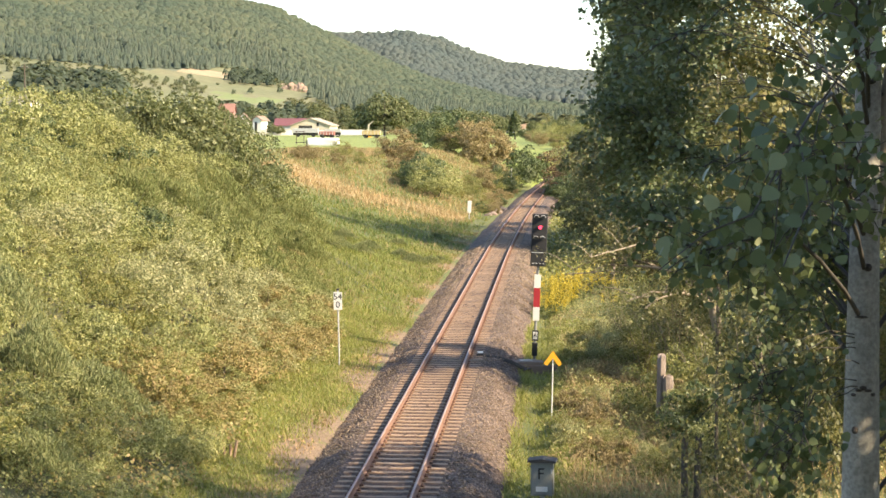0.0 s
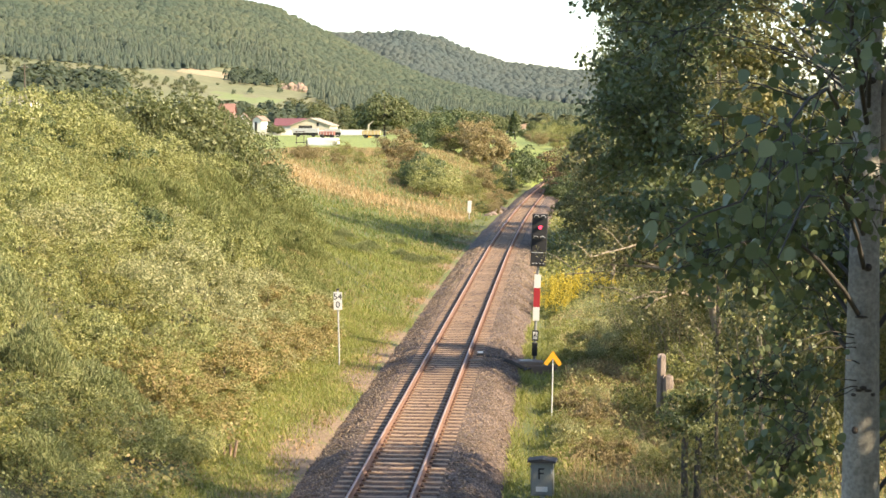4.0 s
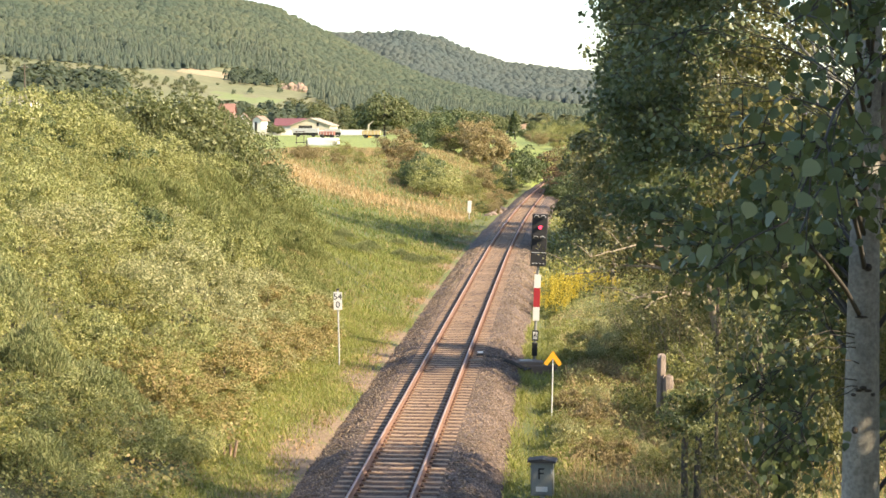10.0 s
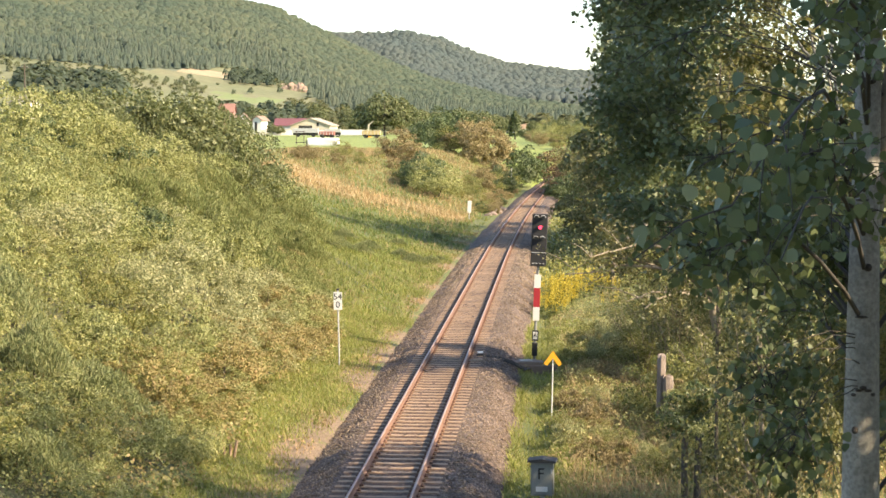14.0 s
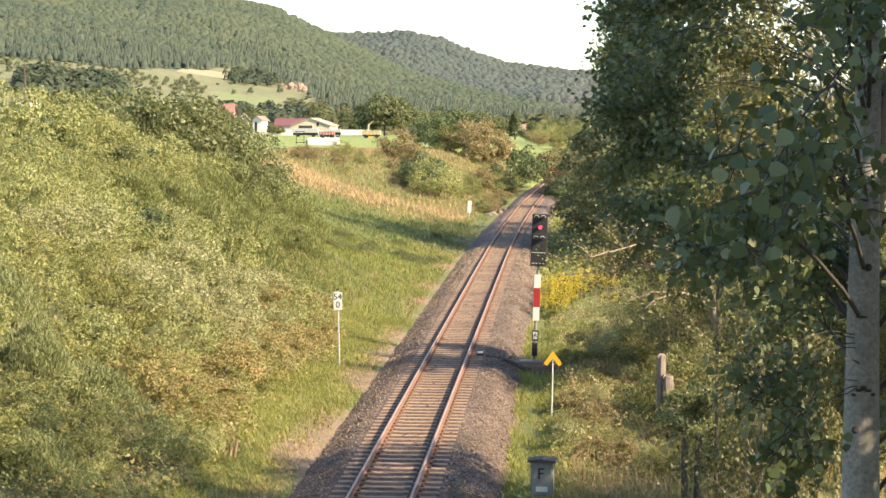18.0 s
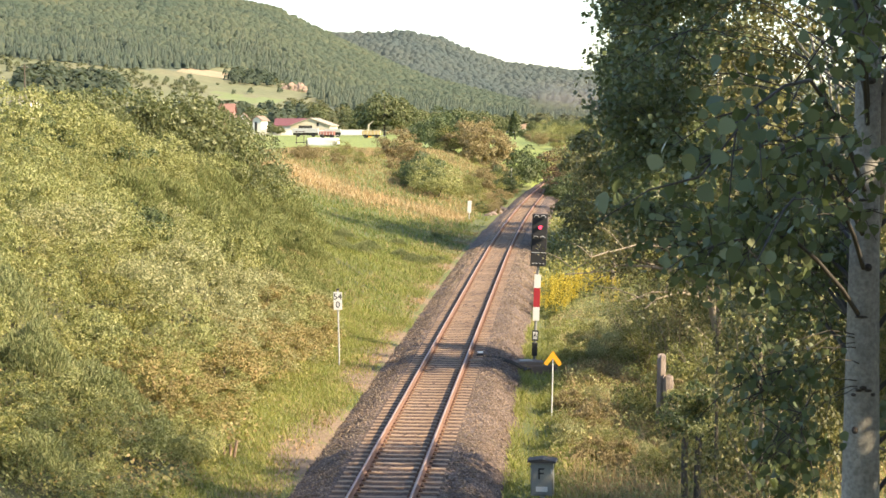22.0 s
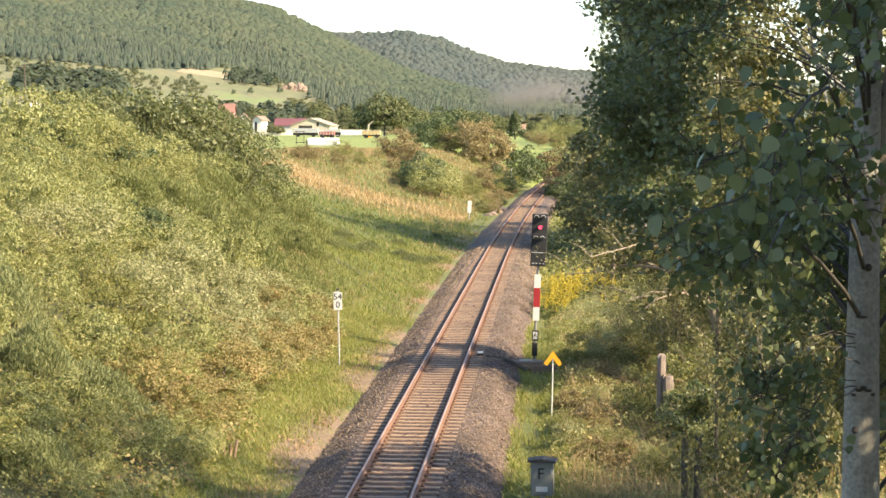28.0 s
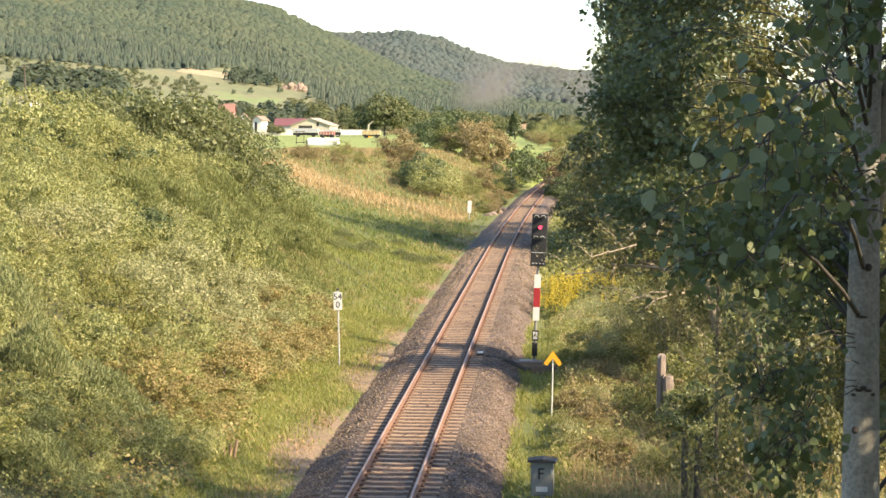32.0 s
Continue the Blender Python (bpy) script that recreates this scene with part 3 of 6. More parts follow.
# ---- the hills' woods ----
def round_crown(r, n, rings):
    """A closed, lumpy broadleaf crown of about unit radius."""
    a = np.linspace(0, 2 * np.pi, n, endpoint=False)
    up = np.linspace(-0.55, 0.5 * np.pi, rings)
    u, w = np.meshgrid(up, a, indexing="ij")
    p1, p2, p3 = r.uniform(0, 6.28, 3)
    rad = 1 + 0.14 * np.sin(3 * w + p1 + 2 * u) + 0.12 * np.sin(5 * u + 2 * w + p2) + 0.08 * np.sin(7 * w + 4 * u + p3) * np.cos(u) + r.normal(0, 0.05, u.shape)
    rad[-1] = rad[-1].mean()
    v = np.stack([rad * np.cos(u) * np.cos(w), rad * np.cos(u) * np.sin(w), 0.62 + rad * np.sin(u)], -1)
    return v.reshape(-1, 3), ring_faces(rings, n)


def cone_crown(r, n, tiers):
    """A closed conifer crown: tiers of drooping boughs."""
    rows = []
    for k in range(tiers):
        t = k / tiers
        rows += [(1.0 - 0.92 * t, 0.15 + 2.9 * t), (0.62 * (1.0 - t), 0.15 + 2.9 * (t + 0.75 / tiers))]
    rows.append((0.02, 3.25))
    a = np.linspace(0, 2 * np.pi, n, endpoint=False)
    v = []
    for rad, z in rows:
        q = rad * (1 + r.normal(0, 0.16, n))
        v.append(np.stack([q * np.cos(a), q * np.sin(a), z + r.normal(0, 0.06, n)], -1))
    return np.concatenate(v), ring_faces(len(rows), n)


def leafy_crown(r, n):
    """A rough crown of about unit radius from n leafy boughs on a lumpy dome."""
    w = unit(r.normal(0, 1, (n, 3)))
    w[:, 2] = np.abs(w[:, 2]) * 1.25 - 0.35
    bumps = unit(r.normal(0, 1, (9, 3)))
    near = np.exp(6 * ((unit(w) @ bumps.T).max(1) - 1))
    p = w * (0.72 + 0.38 * near + r.normal(0, 0.05, n))[:, None] + [0, 0, 0.7]
    nrm = unit(w + [0, 0, 0.7] + r.normal(0, 0.3, (n, 3)))
    t = unit(np.cross(nrm, r.normal(0, 1, (n, 3))))
    b = np.cross(nrm, t)
    s = r.uniform(0.2, 0.36, (n, 1))
    v = np.stack([p - t * s, p - b * s * 0.8, p + t * s, p + b * s * 0.8], 1)
    return v.reshape(-1, 3), np.arange(4 * n).reshape(n, 4)


def ring_faces(rings, n):
    i, j = np.meshgrid(np.arange(rings - 1), np.arange(n), indexing="ij")
    k = (j + 1) % n
    return np.stack([i * n + j, i * n + k, (i + 1) * n + k, (i + 1) * n + j], -1).reshape(-1, 4)


def woods(name, label, material, x, y, size, cone, seed, n=10, rings=6, tall=1.2):
    """Crowns on the ground at x, y, from ten patterns turned and scaled at random."""
    r = np.random.default_rng(seed)
    z = height(x, y)
    pieces = []
    for k in range(10):
        s = np.arange(k, len(x), 10)
        v, f = leafy_crown(r, n) if rings == 1 else cone_crown(r, n, rings) if cone else round_crown(r, n, rings)
        sc = size * r.uniform(0.7, 1.3, (len(s), 1, 1))
        a = r.uniform(0, 6.28, len(s))
        rot = np.stack([np.stack([np.cos(a), -np.sin(a)], -1), np.stack([np.sin(a), np.cos(a)], -1)], 1)
        w = np.broadcast_to(v, (len(s), *v.shape)).copy()
        w[:, :, :2] = np.einsum("nij,nkj->nki", rot, w[:, :, :2])
        w = w * sc * np.stack([np.ones(len(s)), np.ones(len(s)), tall * r.uniform(0.8, 1.25, len(s))], -1)[:, None] + np.stack([x[s], y[s], z[s]], -1)[:, None]
        g = f[None] + (np.arange(len(s)) * len(v))[:, None, None]
        pieces.append((w.reshape(-1, 3), g.reshape(-1, 4)))
    me = np_mesh(name, *merged(pieces), True)
    # leaves face all ways: the canopy takes light more evenly than a hard shell would
    nrm = np.empty(3 * len(me.vertices), np.float32)
    me.vertices.foreach_get("normal", nrm)
    me.normals_split_custom_set_from_vertices(unit(0.5 * nrm.reshape(-1, 3) + [0, -0.12, 0.55]).tolist())
    me.materials.append(material)
    return tagged(new(name, me), label, "woods", kind="stuff")


def jittered(x0, x1, y0, y1, step, r):
    x, y = np.meshgrid(np.arange(x0, x1, step), np.arange(y0, y1, step))
    x, y = x.ravel() + r.uniform(-0.6, 0.6, x.size) * step, y.ravel() + r.uniform(-0.6, 0.6, x.size) * step
    return x, y


r = np.random.default_rng(11)
x, y = jittered(-640, 190, 740, 1800, 4.7, r)
q = x / y
ok = forest(x, y) & (q > -0.335) & (q < 0.03)
x, y, q = x[ok], y[ok], q[ok]
rise = y - np.interp(q, [-0.32, -0.20, -0.172, -0.13, 0.0], [1110, 1190, 1330, 1000, 800])
con = rise + 90 * ripple(x, y, 0.011, 6) + r.normal(0, 150, len(x)) < np.interp(q, [-0.32, -0.2, -0.1, 0.0], [60, 90, 240, 240])
woods("hillside_woods", "dense broadleaf woods covering the nearer hillside, their green greyed for haze", WOODS_HAZED, x[~con], y[~con], 2.9, False, 1, 8, 5, 0.85)
woods("hillside_pines", "dark pines standing close on the nearer hillside, with haze put into their colour", CONIFER_HAZED, x[con], y[con], 1.9, True, 2, 6, 3, 0.95)
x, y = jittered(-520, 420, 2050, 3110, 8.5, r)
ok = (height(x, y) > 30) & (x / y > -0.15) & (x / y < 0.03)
woods("far_hill_woods", "green woods on the farther hill, with blue haze put into their colour", FAR_WOODS_HAZED, x[ok], y[ok], 5.2, False, 3, 8, 4, 0.9)


def meadow_gap(x, y):
    """The open strips of meadow and field between the hedges."""
    q = x / y
    return ((np.abs(y - 1000 - 160 * (q + 0.19)) < 55) & (q > -0.20) & (q < -0.155)) | ((y > 1040 + 900 * np.clip(q + 0.23, 0, 1)) & (q > -0.235) & (q < -0.165))


# hedges and loose trees on the meadows
x, y = jittered(-380, 40, 630, 900, 7.5, r)
q = x / y
ok = ~forest(x, y) & (q > -0.33) & (q < 0.03) & (y < 760 + 120 * (q > -0.2)) & (r.uniform(0, 1, len(x)) < 0.42) & ~meadow_gap(x, y)
light = (q > -0.135) & (y < 860)
woods("meadow_trees", "loose green trees and hedges on the meadow slopes", WOODS_HAZED, x[ok & ~light], y[ok & ~light], 2.6, False, 4, 170, 1)
woods("foothill_trees", "light green broadleaf trees at the foot of the hill", WOODS_LIGHT_HAZED, x[ok & light], y[ok & light], 2.5, False, 5, 170, 1)
x, y = jittered(-300, -215, 885, 960, 5.5, r)
q = x / y
ok = (q > -0.307) & (q < -0.246)
woods("hedge_wood", "dark belt of broadleaf trees across the lower meadows", WOODS_HAZED, x[ok], y[ok], 3.9, False, 7, 190, 1, 1.2)
x, y = jittered(-430, -120, 930, 1330, 6.5, r)
q = x / y
ok = ~forest(x, y) & (q > -0.335) & (q < -0.13) & (ripple(x, y, 0.028, 2) + r.normal(0, 0.3, len(x)) > -0.1) & ~meadow_gap(x, y)
woods("meadow_bushes", "small bushes and hedgerows on the hillside meadows", WOODS_LIGHT_HAZED, x[ok], y[ok], 1.5, False, 6, 60, 1, 0.9)
x, y = jittered(-260, -140, 1000, 1300, 15, r)
q = x / y
ok = ~forest(x, y) & (q > -0.24) & (q < -0.15) & (r.uniform(0, 1, len(x)) < 0.35)
woods("field_bushes", "single dark bushes on the open hillside fields", WOODS_HAZED, x[ok], y[ok], 1.6, False, 8, 70, 1, 1.4)

x, y = jittered(-212, -176, 1085, 1175, 6.0, r)
ok = (np.abs(x / y + 0.171) < 0.014) & (r.uniform(0, 1, len(x)) < 0.75)
woods("copse", "dark green copse in the hillside fields", WOODS_HAZED, x[ok], y[ok], 2.7, False, 9, 150, 1, 1.15)


def quarry_face(x, y):
    """A broken pale rock face on the hillside."""
    top = thing("quarry_face", "pale orange sandstone quarry face on the wooded hillside", "rock face", pose(x, y, float(height(x, y))))
    for k, (dx, w, h) in enumerate(((-5.0, 3.0, 3.0), (-2.0, 2.8, 4.4), (1.0, 2.8, 3.4), (4.0, 2.6, 4.8), (6.4, 2.0, 2.6))):
        bm = bmesh.new()
        bmesh.ops.create_icosphere(bm, subdivisions=3, radius=1.0)
        for v in bm.verts:
            v.co *= 1 + 0.3 * noise.noise(v.co * 1.7 + Vector((k * 3.1, 0, 0))) + 0.1 * noise.noise(v.co * 6)
            v.co = Vector((dx + v.co.x * w, v.co.y * 2.0, 0.3 + v.co.z * h))
        part("rock", bm, SANDSTONE, top)


quarry_face(-163, 1092)

# ---- west bank: thicket and bushes ----
r = np.random.default_rng(12)


def west(x, y):
    """Inside the overgrown part of the bank."""
    u = x - track_x(y)
    edge = np.interp(y, [38, 50, 57, 62, 66, 70, 75, 80, 90, 100, 112], [-4.7, -4.6, -5.2, -5.0, -4.6, -4.5, -5.0, -6.2, -8.0, -9.6, -12.0])
    return (u < edge - 0.35 * ripple(x, y, 0.9, 1)) & (y < 112)


x, y, z = covered(-32, -8, 33, 112, 150000, lambda x, y: west(x, y) & (x / y > -0.40), r)
z = z + r.uniform(0, 1, len(x)) ** 0.6 * (0.42 + 0.3 * ripple(x, y, 1.1, 3))
p = np.stack([x, y, z], 1)
split = ripple(x, y, 0.35, 12) + r.normal(0, 0.3, len(x))
rust = (x > -14.5) & (ripple(x, y, 0.55, 5) + r.normal(0, 0.35, len(x)) > 0.05)
for mat_, sel, label in ((LEAF_BRAMBLE, rust, "rust-brown and olive bramble mat at the foot of the bank"), (LEAF_OLIVE, (split < 0.1) & ~rust, "olive green bramble thicket covering the bank"), (LEAF_YELLOW, (split >= 0.1) & ~rust, "yellow-green bramble and weeds covering the bank")):
    me = leaf_mesh("bramble", p[sel], np.tile([0.6, -0.3, 0.7], (sel.sum(), 1)), 0.10, 0.7, 0.7, r)
    me.materials.append(mat_)
    tagged(new("bramble", me), label, "bramble", kind="stuff")

b_yellow = bush("bush", "yellow-green leafy bush on the railway bank", LEAF_YELLOW, (2.2, 2.2, 2.0), 5600, 0.140, 44, 21, size=0.30)
b_grey = bush("bush", "grey-green leafy bush on the railway bank", LEAF_GREY, (2.0, 2.0, 2.1), 5600, 0.132, 44, 22, size=0.30)
b_olive = bush("bush", "olive green bush on the railway bank", LEAF_OLIVE, (2.1, 2.1, 1.9), 5600, 0.138, 42, 23, size=0.31)
b_dark = bush("bush", "dark green hazel bush on top of the bank", LEAF_DARK, (2.6, 2.6, 2.3), 4200, 0.26, 56, 24, size=0.30)
b_hazel = bush("bush", "dense dark green hazel on top of the bank", LEAF_HAZEL, (2.6, 2.6, 2.3), 8000, 0.18, 80, 29, size=0.25)
b_brown = bush("bush", "brownish green bush on the cutting", LEAF_BROWN, (2.2, 2.2, 2.0), 3400, 0.25, 40, 25, size=0.36)
b_bramble = bush("bramble_bush", "low olive and rust-brown bramble bush at the foot of the bank", LEAF_BRAMBLE, (1.7, 1.7, 1.0), 4600, 0.105, 60, 30, size=0.24)


def broom(name, label, material, seed):
    """A broom: many upright whips, fine and soft."""
    r = np.random.default_rng(seed)
    top = thing(name, label, "bush", pose(0, 0, 0))
    n = 8500
    c = r.normal(0, 1, (n, 2)) * 0.75
    rad = np.linalg.norm(c, axis=1)
    h = 1.9 * np.exp(-(rad / 1.5) ** 2) * r.uniform(0.35, 1.08, n) ** 0.5 * (1 + 0.15 * np.sin(c[:, 0] * 5) * np.cos(c[:, 1] * 4))
    p = np.stack([c[:, 0] * (1 + 0.2 * h), c[:, 1] * (1 + 0.2 * h), h], 1)
    k = len(p)
    way = unit(np.stack([c[:, 0] * 0.5, c[:, 1] * 0.5, np.full(k, 1.6)], 1) + r.normal(0, 0.75, (k, 3)))
    side = unit(np.cross(way, r.normal(0, 1, (k, 3)))) * 0.017
    s = (0.17 * r.uniform(0.6, 1.4, k))[:, None]
    v = np.stack([p - way * s * 0.5, p + side, p + way * s * 0.5, p - side], 1)
    part("foliage", np_mesh("foliage", v.reshape(-1, 3), np.arange(4 * k).reshape(k, 4)), material, top)
    for i in range(3):
        q = np.array([r.normal(0, 0.5), r.normal(0, 0.5), 1.2])
        part("stem", np_mesh("stem", *tube([[0, 0, -0.3], q * 0.5, q], [0.04, 0.025, 0.01], 5)), BARK, top)
    return top


b_sage = broom("broom", "dark grey-green broom bush on the railway bank", LEAF_SAGE, 28)
b_broom = broom("broom", "soft olive green broom bush on the railway bank", LEAF_BROOM, 27)

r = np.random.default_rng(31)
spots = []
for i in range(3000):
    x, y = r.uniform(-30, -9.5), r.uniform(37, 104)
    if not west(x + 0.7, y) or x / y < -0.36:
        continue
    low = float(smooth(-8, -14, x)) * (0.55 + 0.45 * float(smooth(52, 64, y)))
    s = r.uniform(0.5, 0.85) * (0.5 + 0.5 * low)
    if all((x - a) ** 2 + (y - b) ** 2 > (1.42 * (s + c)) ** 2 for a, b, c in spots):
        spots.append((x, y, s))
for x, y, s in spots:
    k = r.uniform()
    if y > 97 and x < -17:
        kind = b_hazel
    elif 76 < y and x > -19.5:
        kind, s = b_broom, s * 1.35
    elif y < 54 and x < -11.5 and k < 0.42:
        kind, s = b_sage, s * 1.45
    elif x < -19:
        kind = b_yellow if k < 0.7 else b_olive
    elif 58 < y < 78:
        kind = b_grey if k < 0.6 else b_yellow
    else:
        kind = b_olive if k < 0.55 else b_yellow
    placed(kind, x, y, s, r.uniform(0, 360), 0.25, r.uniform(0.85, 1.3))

for x, y, s in [(-25.2, 87, 0.75), (-21.6, 88, 0.65), (-24.0, 80, 0.6), (-16.8, 70, 0.5)]:
    placed(b_dark, x, y, s, r.uniform(0, 360))
# brambles along the foot of the bank
rb = np.random.default_rng(35)
for i in range(60):
    y = 47 + 40 * (i + rb.uniform()) / 60
    x = float(track_x(y)) + np.interp(y, [47, 52, 57, 62, 68, 75, 80, 90], [-6.4, -5.9, -6.0, -5.9, -5.2, -5.8, -7.0, -9.0]) - rb.uniform(0, 1) ** 1.5 * 2.6
    placed(b_bramble, x, y, rb.uniform(0.45, 0.85), rb.uniform(0, 360), 0.12, rb.uniform(0.7, 1.2))
# taller bushes along the top of the bank
for x, y, s in [(-26.0, 104, 1.4), (-23.2, 104, 1.5), (-21.6, 105, 1.35), (-19.6, 106, 1.3), (-18.0, 107, 0.95), (-24.6, 101, 1.2), (-22.0, 102, 1.25), (-20.4, 102.5, 1.15), (-27.5, 102, 1.25)]:
    placed(b_hazel, x, y, s, r.uniform(0, 360))
for x, y, s in [(-18.8, 101.5, 1.2), (-17.2, 102, 1.15), (-15.8, 104, 1.1), (-16.6, 99, 1.2), (-18.4, 97.5, 1.25)]:
    placed(b_broom, x, y, s, r.uniform(0, 360))
for x, y, s in [(-26.4, 88.5, 1.2), (-29.2, 90, 1.4), (-28.2, 87, 1.4), (-27, 90, 1.28), (-25.6, 91, 1.2), (-24.4, 92, 1.1), (-23.6, 92, 0.95), (-22.2, 92, 0.9), (-21, 94, 0.8), (-20, 95, 0.8), (-18.6, 97, 0.75), (-25, 84, 0.8), (-23, 84, 0.8)]:
    placed(b_yellow, x, y, s, r.uniform(0, 360))

# ---- far side of the cutting and the plateau ----
FAR_BUSHES = [(b_dark, -14.6, 187, 0.85), (b_yellow, -12.0, 185, 0.9), (b_dark, -14.6, 190, 1.0), (b_olive, -10.6, 192, 0.6), (b_olive, -9.6, 200, 0.7), (b_brown, -9.0, 210, 0.8), (b_olive, -8.2, 218, 0.8), (b_dark, -7.6, 226, 0.9), (b_brown, -8.6, 232, 1.0), (b_olive, -6.9, 236, 0.8), (b_olive, -8.4, 188, 0.45), (b_brown, -7.4, 196, 0.4), (b_brown, -7.0, 206, 0.45), (b_brown, -23.5, 188, 0.4), (b_brown, -26.0, 186, 0.4), (b_olive, -21.5, 192, 0.4), (b_yellow, -12.9, 184, 1.3), (b_olive, -15.0, 190, 0.9), (b_brown, -18.8, 208, 1.05), (b_brown, -17.0, 205, 0.8), 
              (b_dark, -18.8, 288, 1.7), (b_dark, -20.5, 284, 1.4), (b_brown, -11.0, 258, 1.7), (b_brown, -13.6, 262, 1.6), (b_brown, -9.2, 264, 1.4), (b_brown, -12, 285, 1.5), (b_dark, -17.6, 266, 1.35), (b_olive, -16.2, 262, 1.2), (b_dark, -5.6, 250, 1.3), (b_dark, -4.4, 262, 1.3), (b_olive, -7.2, 246, 0.8),
              (b_olive, -24, 196, 0.6), (b_brown, -3.4, 318, 0.7), (b_olive, -12.5, 324, 0.45), (b_olive, 0, 310, 0.9), (b_yellow, -3.6, 352, 0.9), (b_olive, -0.5, 345, 1.0), (b_brown, -2.2, 334, 0.6), (b_dark, -14.5, 196, 0.8), (b_olive, -10.2, 205, 0.6)]
for kind, x, y, s in FAR_BUSHES:
    placed(kind, x, y, s, r.uniform(0, 360))
for kind, x, y, s in [(b_yellow, -2.7, 335, 1.25), (b_olive, -1.0, 338, 1.2), (b_brown, -5.2, 346, 0.7), (b_olive, 1.2, 330, 1.1), (b_olive, 3.4, 326, 1.2), (b_brown, -0.6, 322, 0.6), (b_yellow, 5.2, 322, 1.2)]:
    placed(kind, x, y, s, r.uniform(0, 360))
t_round = tree("tree", "broad tree standing by the farm, its green greyed for haze", LEAF_HAZED, (4.5, 4.5, 3.8), 1.6, 0.22, 2600, 0.62, 46, 41)
for x, y, s in [(-51, 520, 1.5), (-55, 525, 1.25), (-47, 528, 1.2), (-61, 560, 0.8), (-66, 575, 0.85), (-43, 560, 0.9), (-36, 540, 0.8), (-30, 560, 0.9), (-102, 590, 1.1), (-110, 570, 1.1), (-98, 545, 0.75), (-118, 580, 1.2), (-125, 560, 1.2), (-22, 520, 0.75), (-15, 540, 0.6), (-8, 560, 0.5), (0, 520, 0.6), (-88.8, 548, 0.42), (-86.6, 550, 0.36), (-88, 640, 1.2), (-76, 640, 1.0)]:
    placed(t_round, x, y, s, r.uniform(0, 360))


def spruce(x, y, h, w):
    r = np.random.default_rng(5)
    top = thing("spruce", "dark pointed spruce in the valley", "tree", pose(x, y, float(height(x, y))))
    part("trunk", np_mesh("trunk", *tube([[0, 0, -0.3], [0, 0, h * 0.5], [0, 0, h]], [0.22, 0.13, 0.02], 8)), BARK, top)
    t = r.uniform(0.06, 1, 3200) ** 0.8
    a = r.uniform(0, 6.28, 3200)
    q = w * (1.02 - t) ** 0.65 * r.uniform(0.4, 1.05, 3200) ** 0.4 * (0.75 + 0.25 * np.sin(t * 60))
    p = np.stack([q * np.cos(a), q * np.sin(a), t * h], 1)
    n = np.stack([np.cos(a), np.sin(a), np.full(3200, 0.6)], 1)
    part("crown", leaf_mesh("crown", p, n, 0.45, 0.45, 0.5, r), LEAF_DARK, top)


spruce(-9.9, 400, 6.4, 2.5)
spruce(-100, 540, 6.0, 1.6)

for x, y, s in [(-16, 400, 0.7), (-4, 402, 0.35), (2, 396, 0.5), (6, 412, 0.6), (-20, 440, 0.8), (-2, 440, 0.5), (-26, 470, 0.9), (-7, 372, 0.3), (-32, 500, 0.8), (-17, 480, 0.7)]:
    placed(t_round, x, y, s, r.uniform(0, 360))

for i in range(26):
    placed((b_brown, b_olive, b_brown, b_yellow)[i % 4], r.uniform(-31, -14), r.uniform(182, 214), r.uniform(0.22, 0.42), r.uniform(0, 360), 0.1)

BAY_CLUMPS = [(-9.3, 113, 0.5), (-8.4, 115.5, 0.42), (-10.4, 116, 0.45), (-12.6, 117, 0.5), (-14.8, 121, 0.55), (-11.4, 125, 0.4), (-13.8, 114, 0.45), (-12.2, 108, 0.5), (-13.2, 104, 0.6), (-9.6, 138, 0.35), (-8.0, 119, 0.3)]

# ---- east side ----
SWAYING = []
t_willow = tree("tree", "olive green willow beside the railway", LEAF_WILLOW, (4.0, 4.0, 4.0), 0.5, 0.14, 7000, 0.22, 70, 51, 0.26, 14, BARK_PALE)
t_slim = tree("tree", "slim olive green tree beside the railway", LEAF_WILLOW, (2.2, 2.2, 3.2), 1.0, 0.10, 7600, 0.105, 70, 52, 0.25, 14, BARK_PALE)
for x, y, s in [(4.4, 129, 0.95), (8.6, 131, 2.0), (12.8, 129, 2.1), (2.6, 139, 0.8), (5.6, 119, 0.7), (6, 185, 1.1), (2.6, 232, 0.9), (5, 222, 1.2)]:
    SWAYING.append(placed(t_willow, x, y, s, r.uniform(0, 360)))
for x, y, s, tall in [(9.8, 133, 1.5, 1.6), (9.6, 141, 1.4, 1.35), (9.4, 149, 1.3, 1.3)]:
    SWAYING.append(placed(t_willow, x, y, s, r.uniform(0, 360), 0.05, tall))
for x, y, s in [(7.6, 63, 1.1), (9.8, 66, 1.2), (4.4, 67, 0.7), (6.9, 40.5, 1.55), (8.6, 41, 1.7), (7.6, 40, 1.0)]:
    placed(t_slim, x, y, s, r.uniform(0, 360))
placed(t_slim, 3.75, 33, 0.7, 40, 0.05, 1.5)
# four trees out of view to the east, added for the shade they cast
placed(t_slim, 9.6, 34.4, 1.5, 75, 0.05, 1.75)
placed(t_slim, 12.8, 33.4, 1.4, 20, 0.05, 1.7)
placed(t_slim, 10.6, 37.4, 1.3, 50, 0.05, 1.4)
placed(t_slim, 9.5, 30.6, 1.1, 110, 0.05, 1.2)
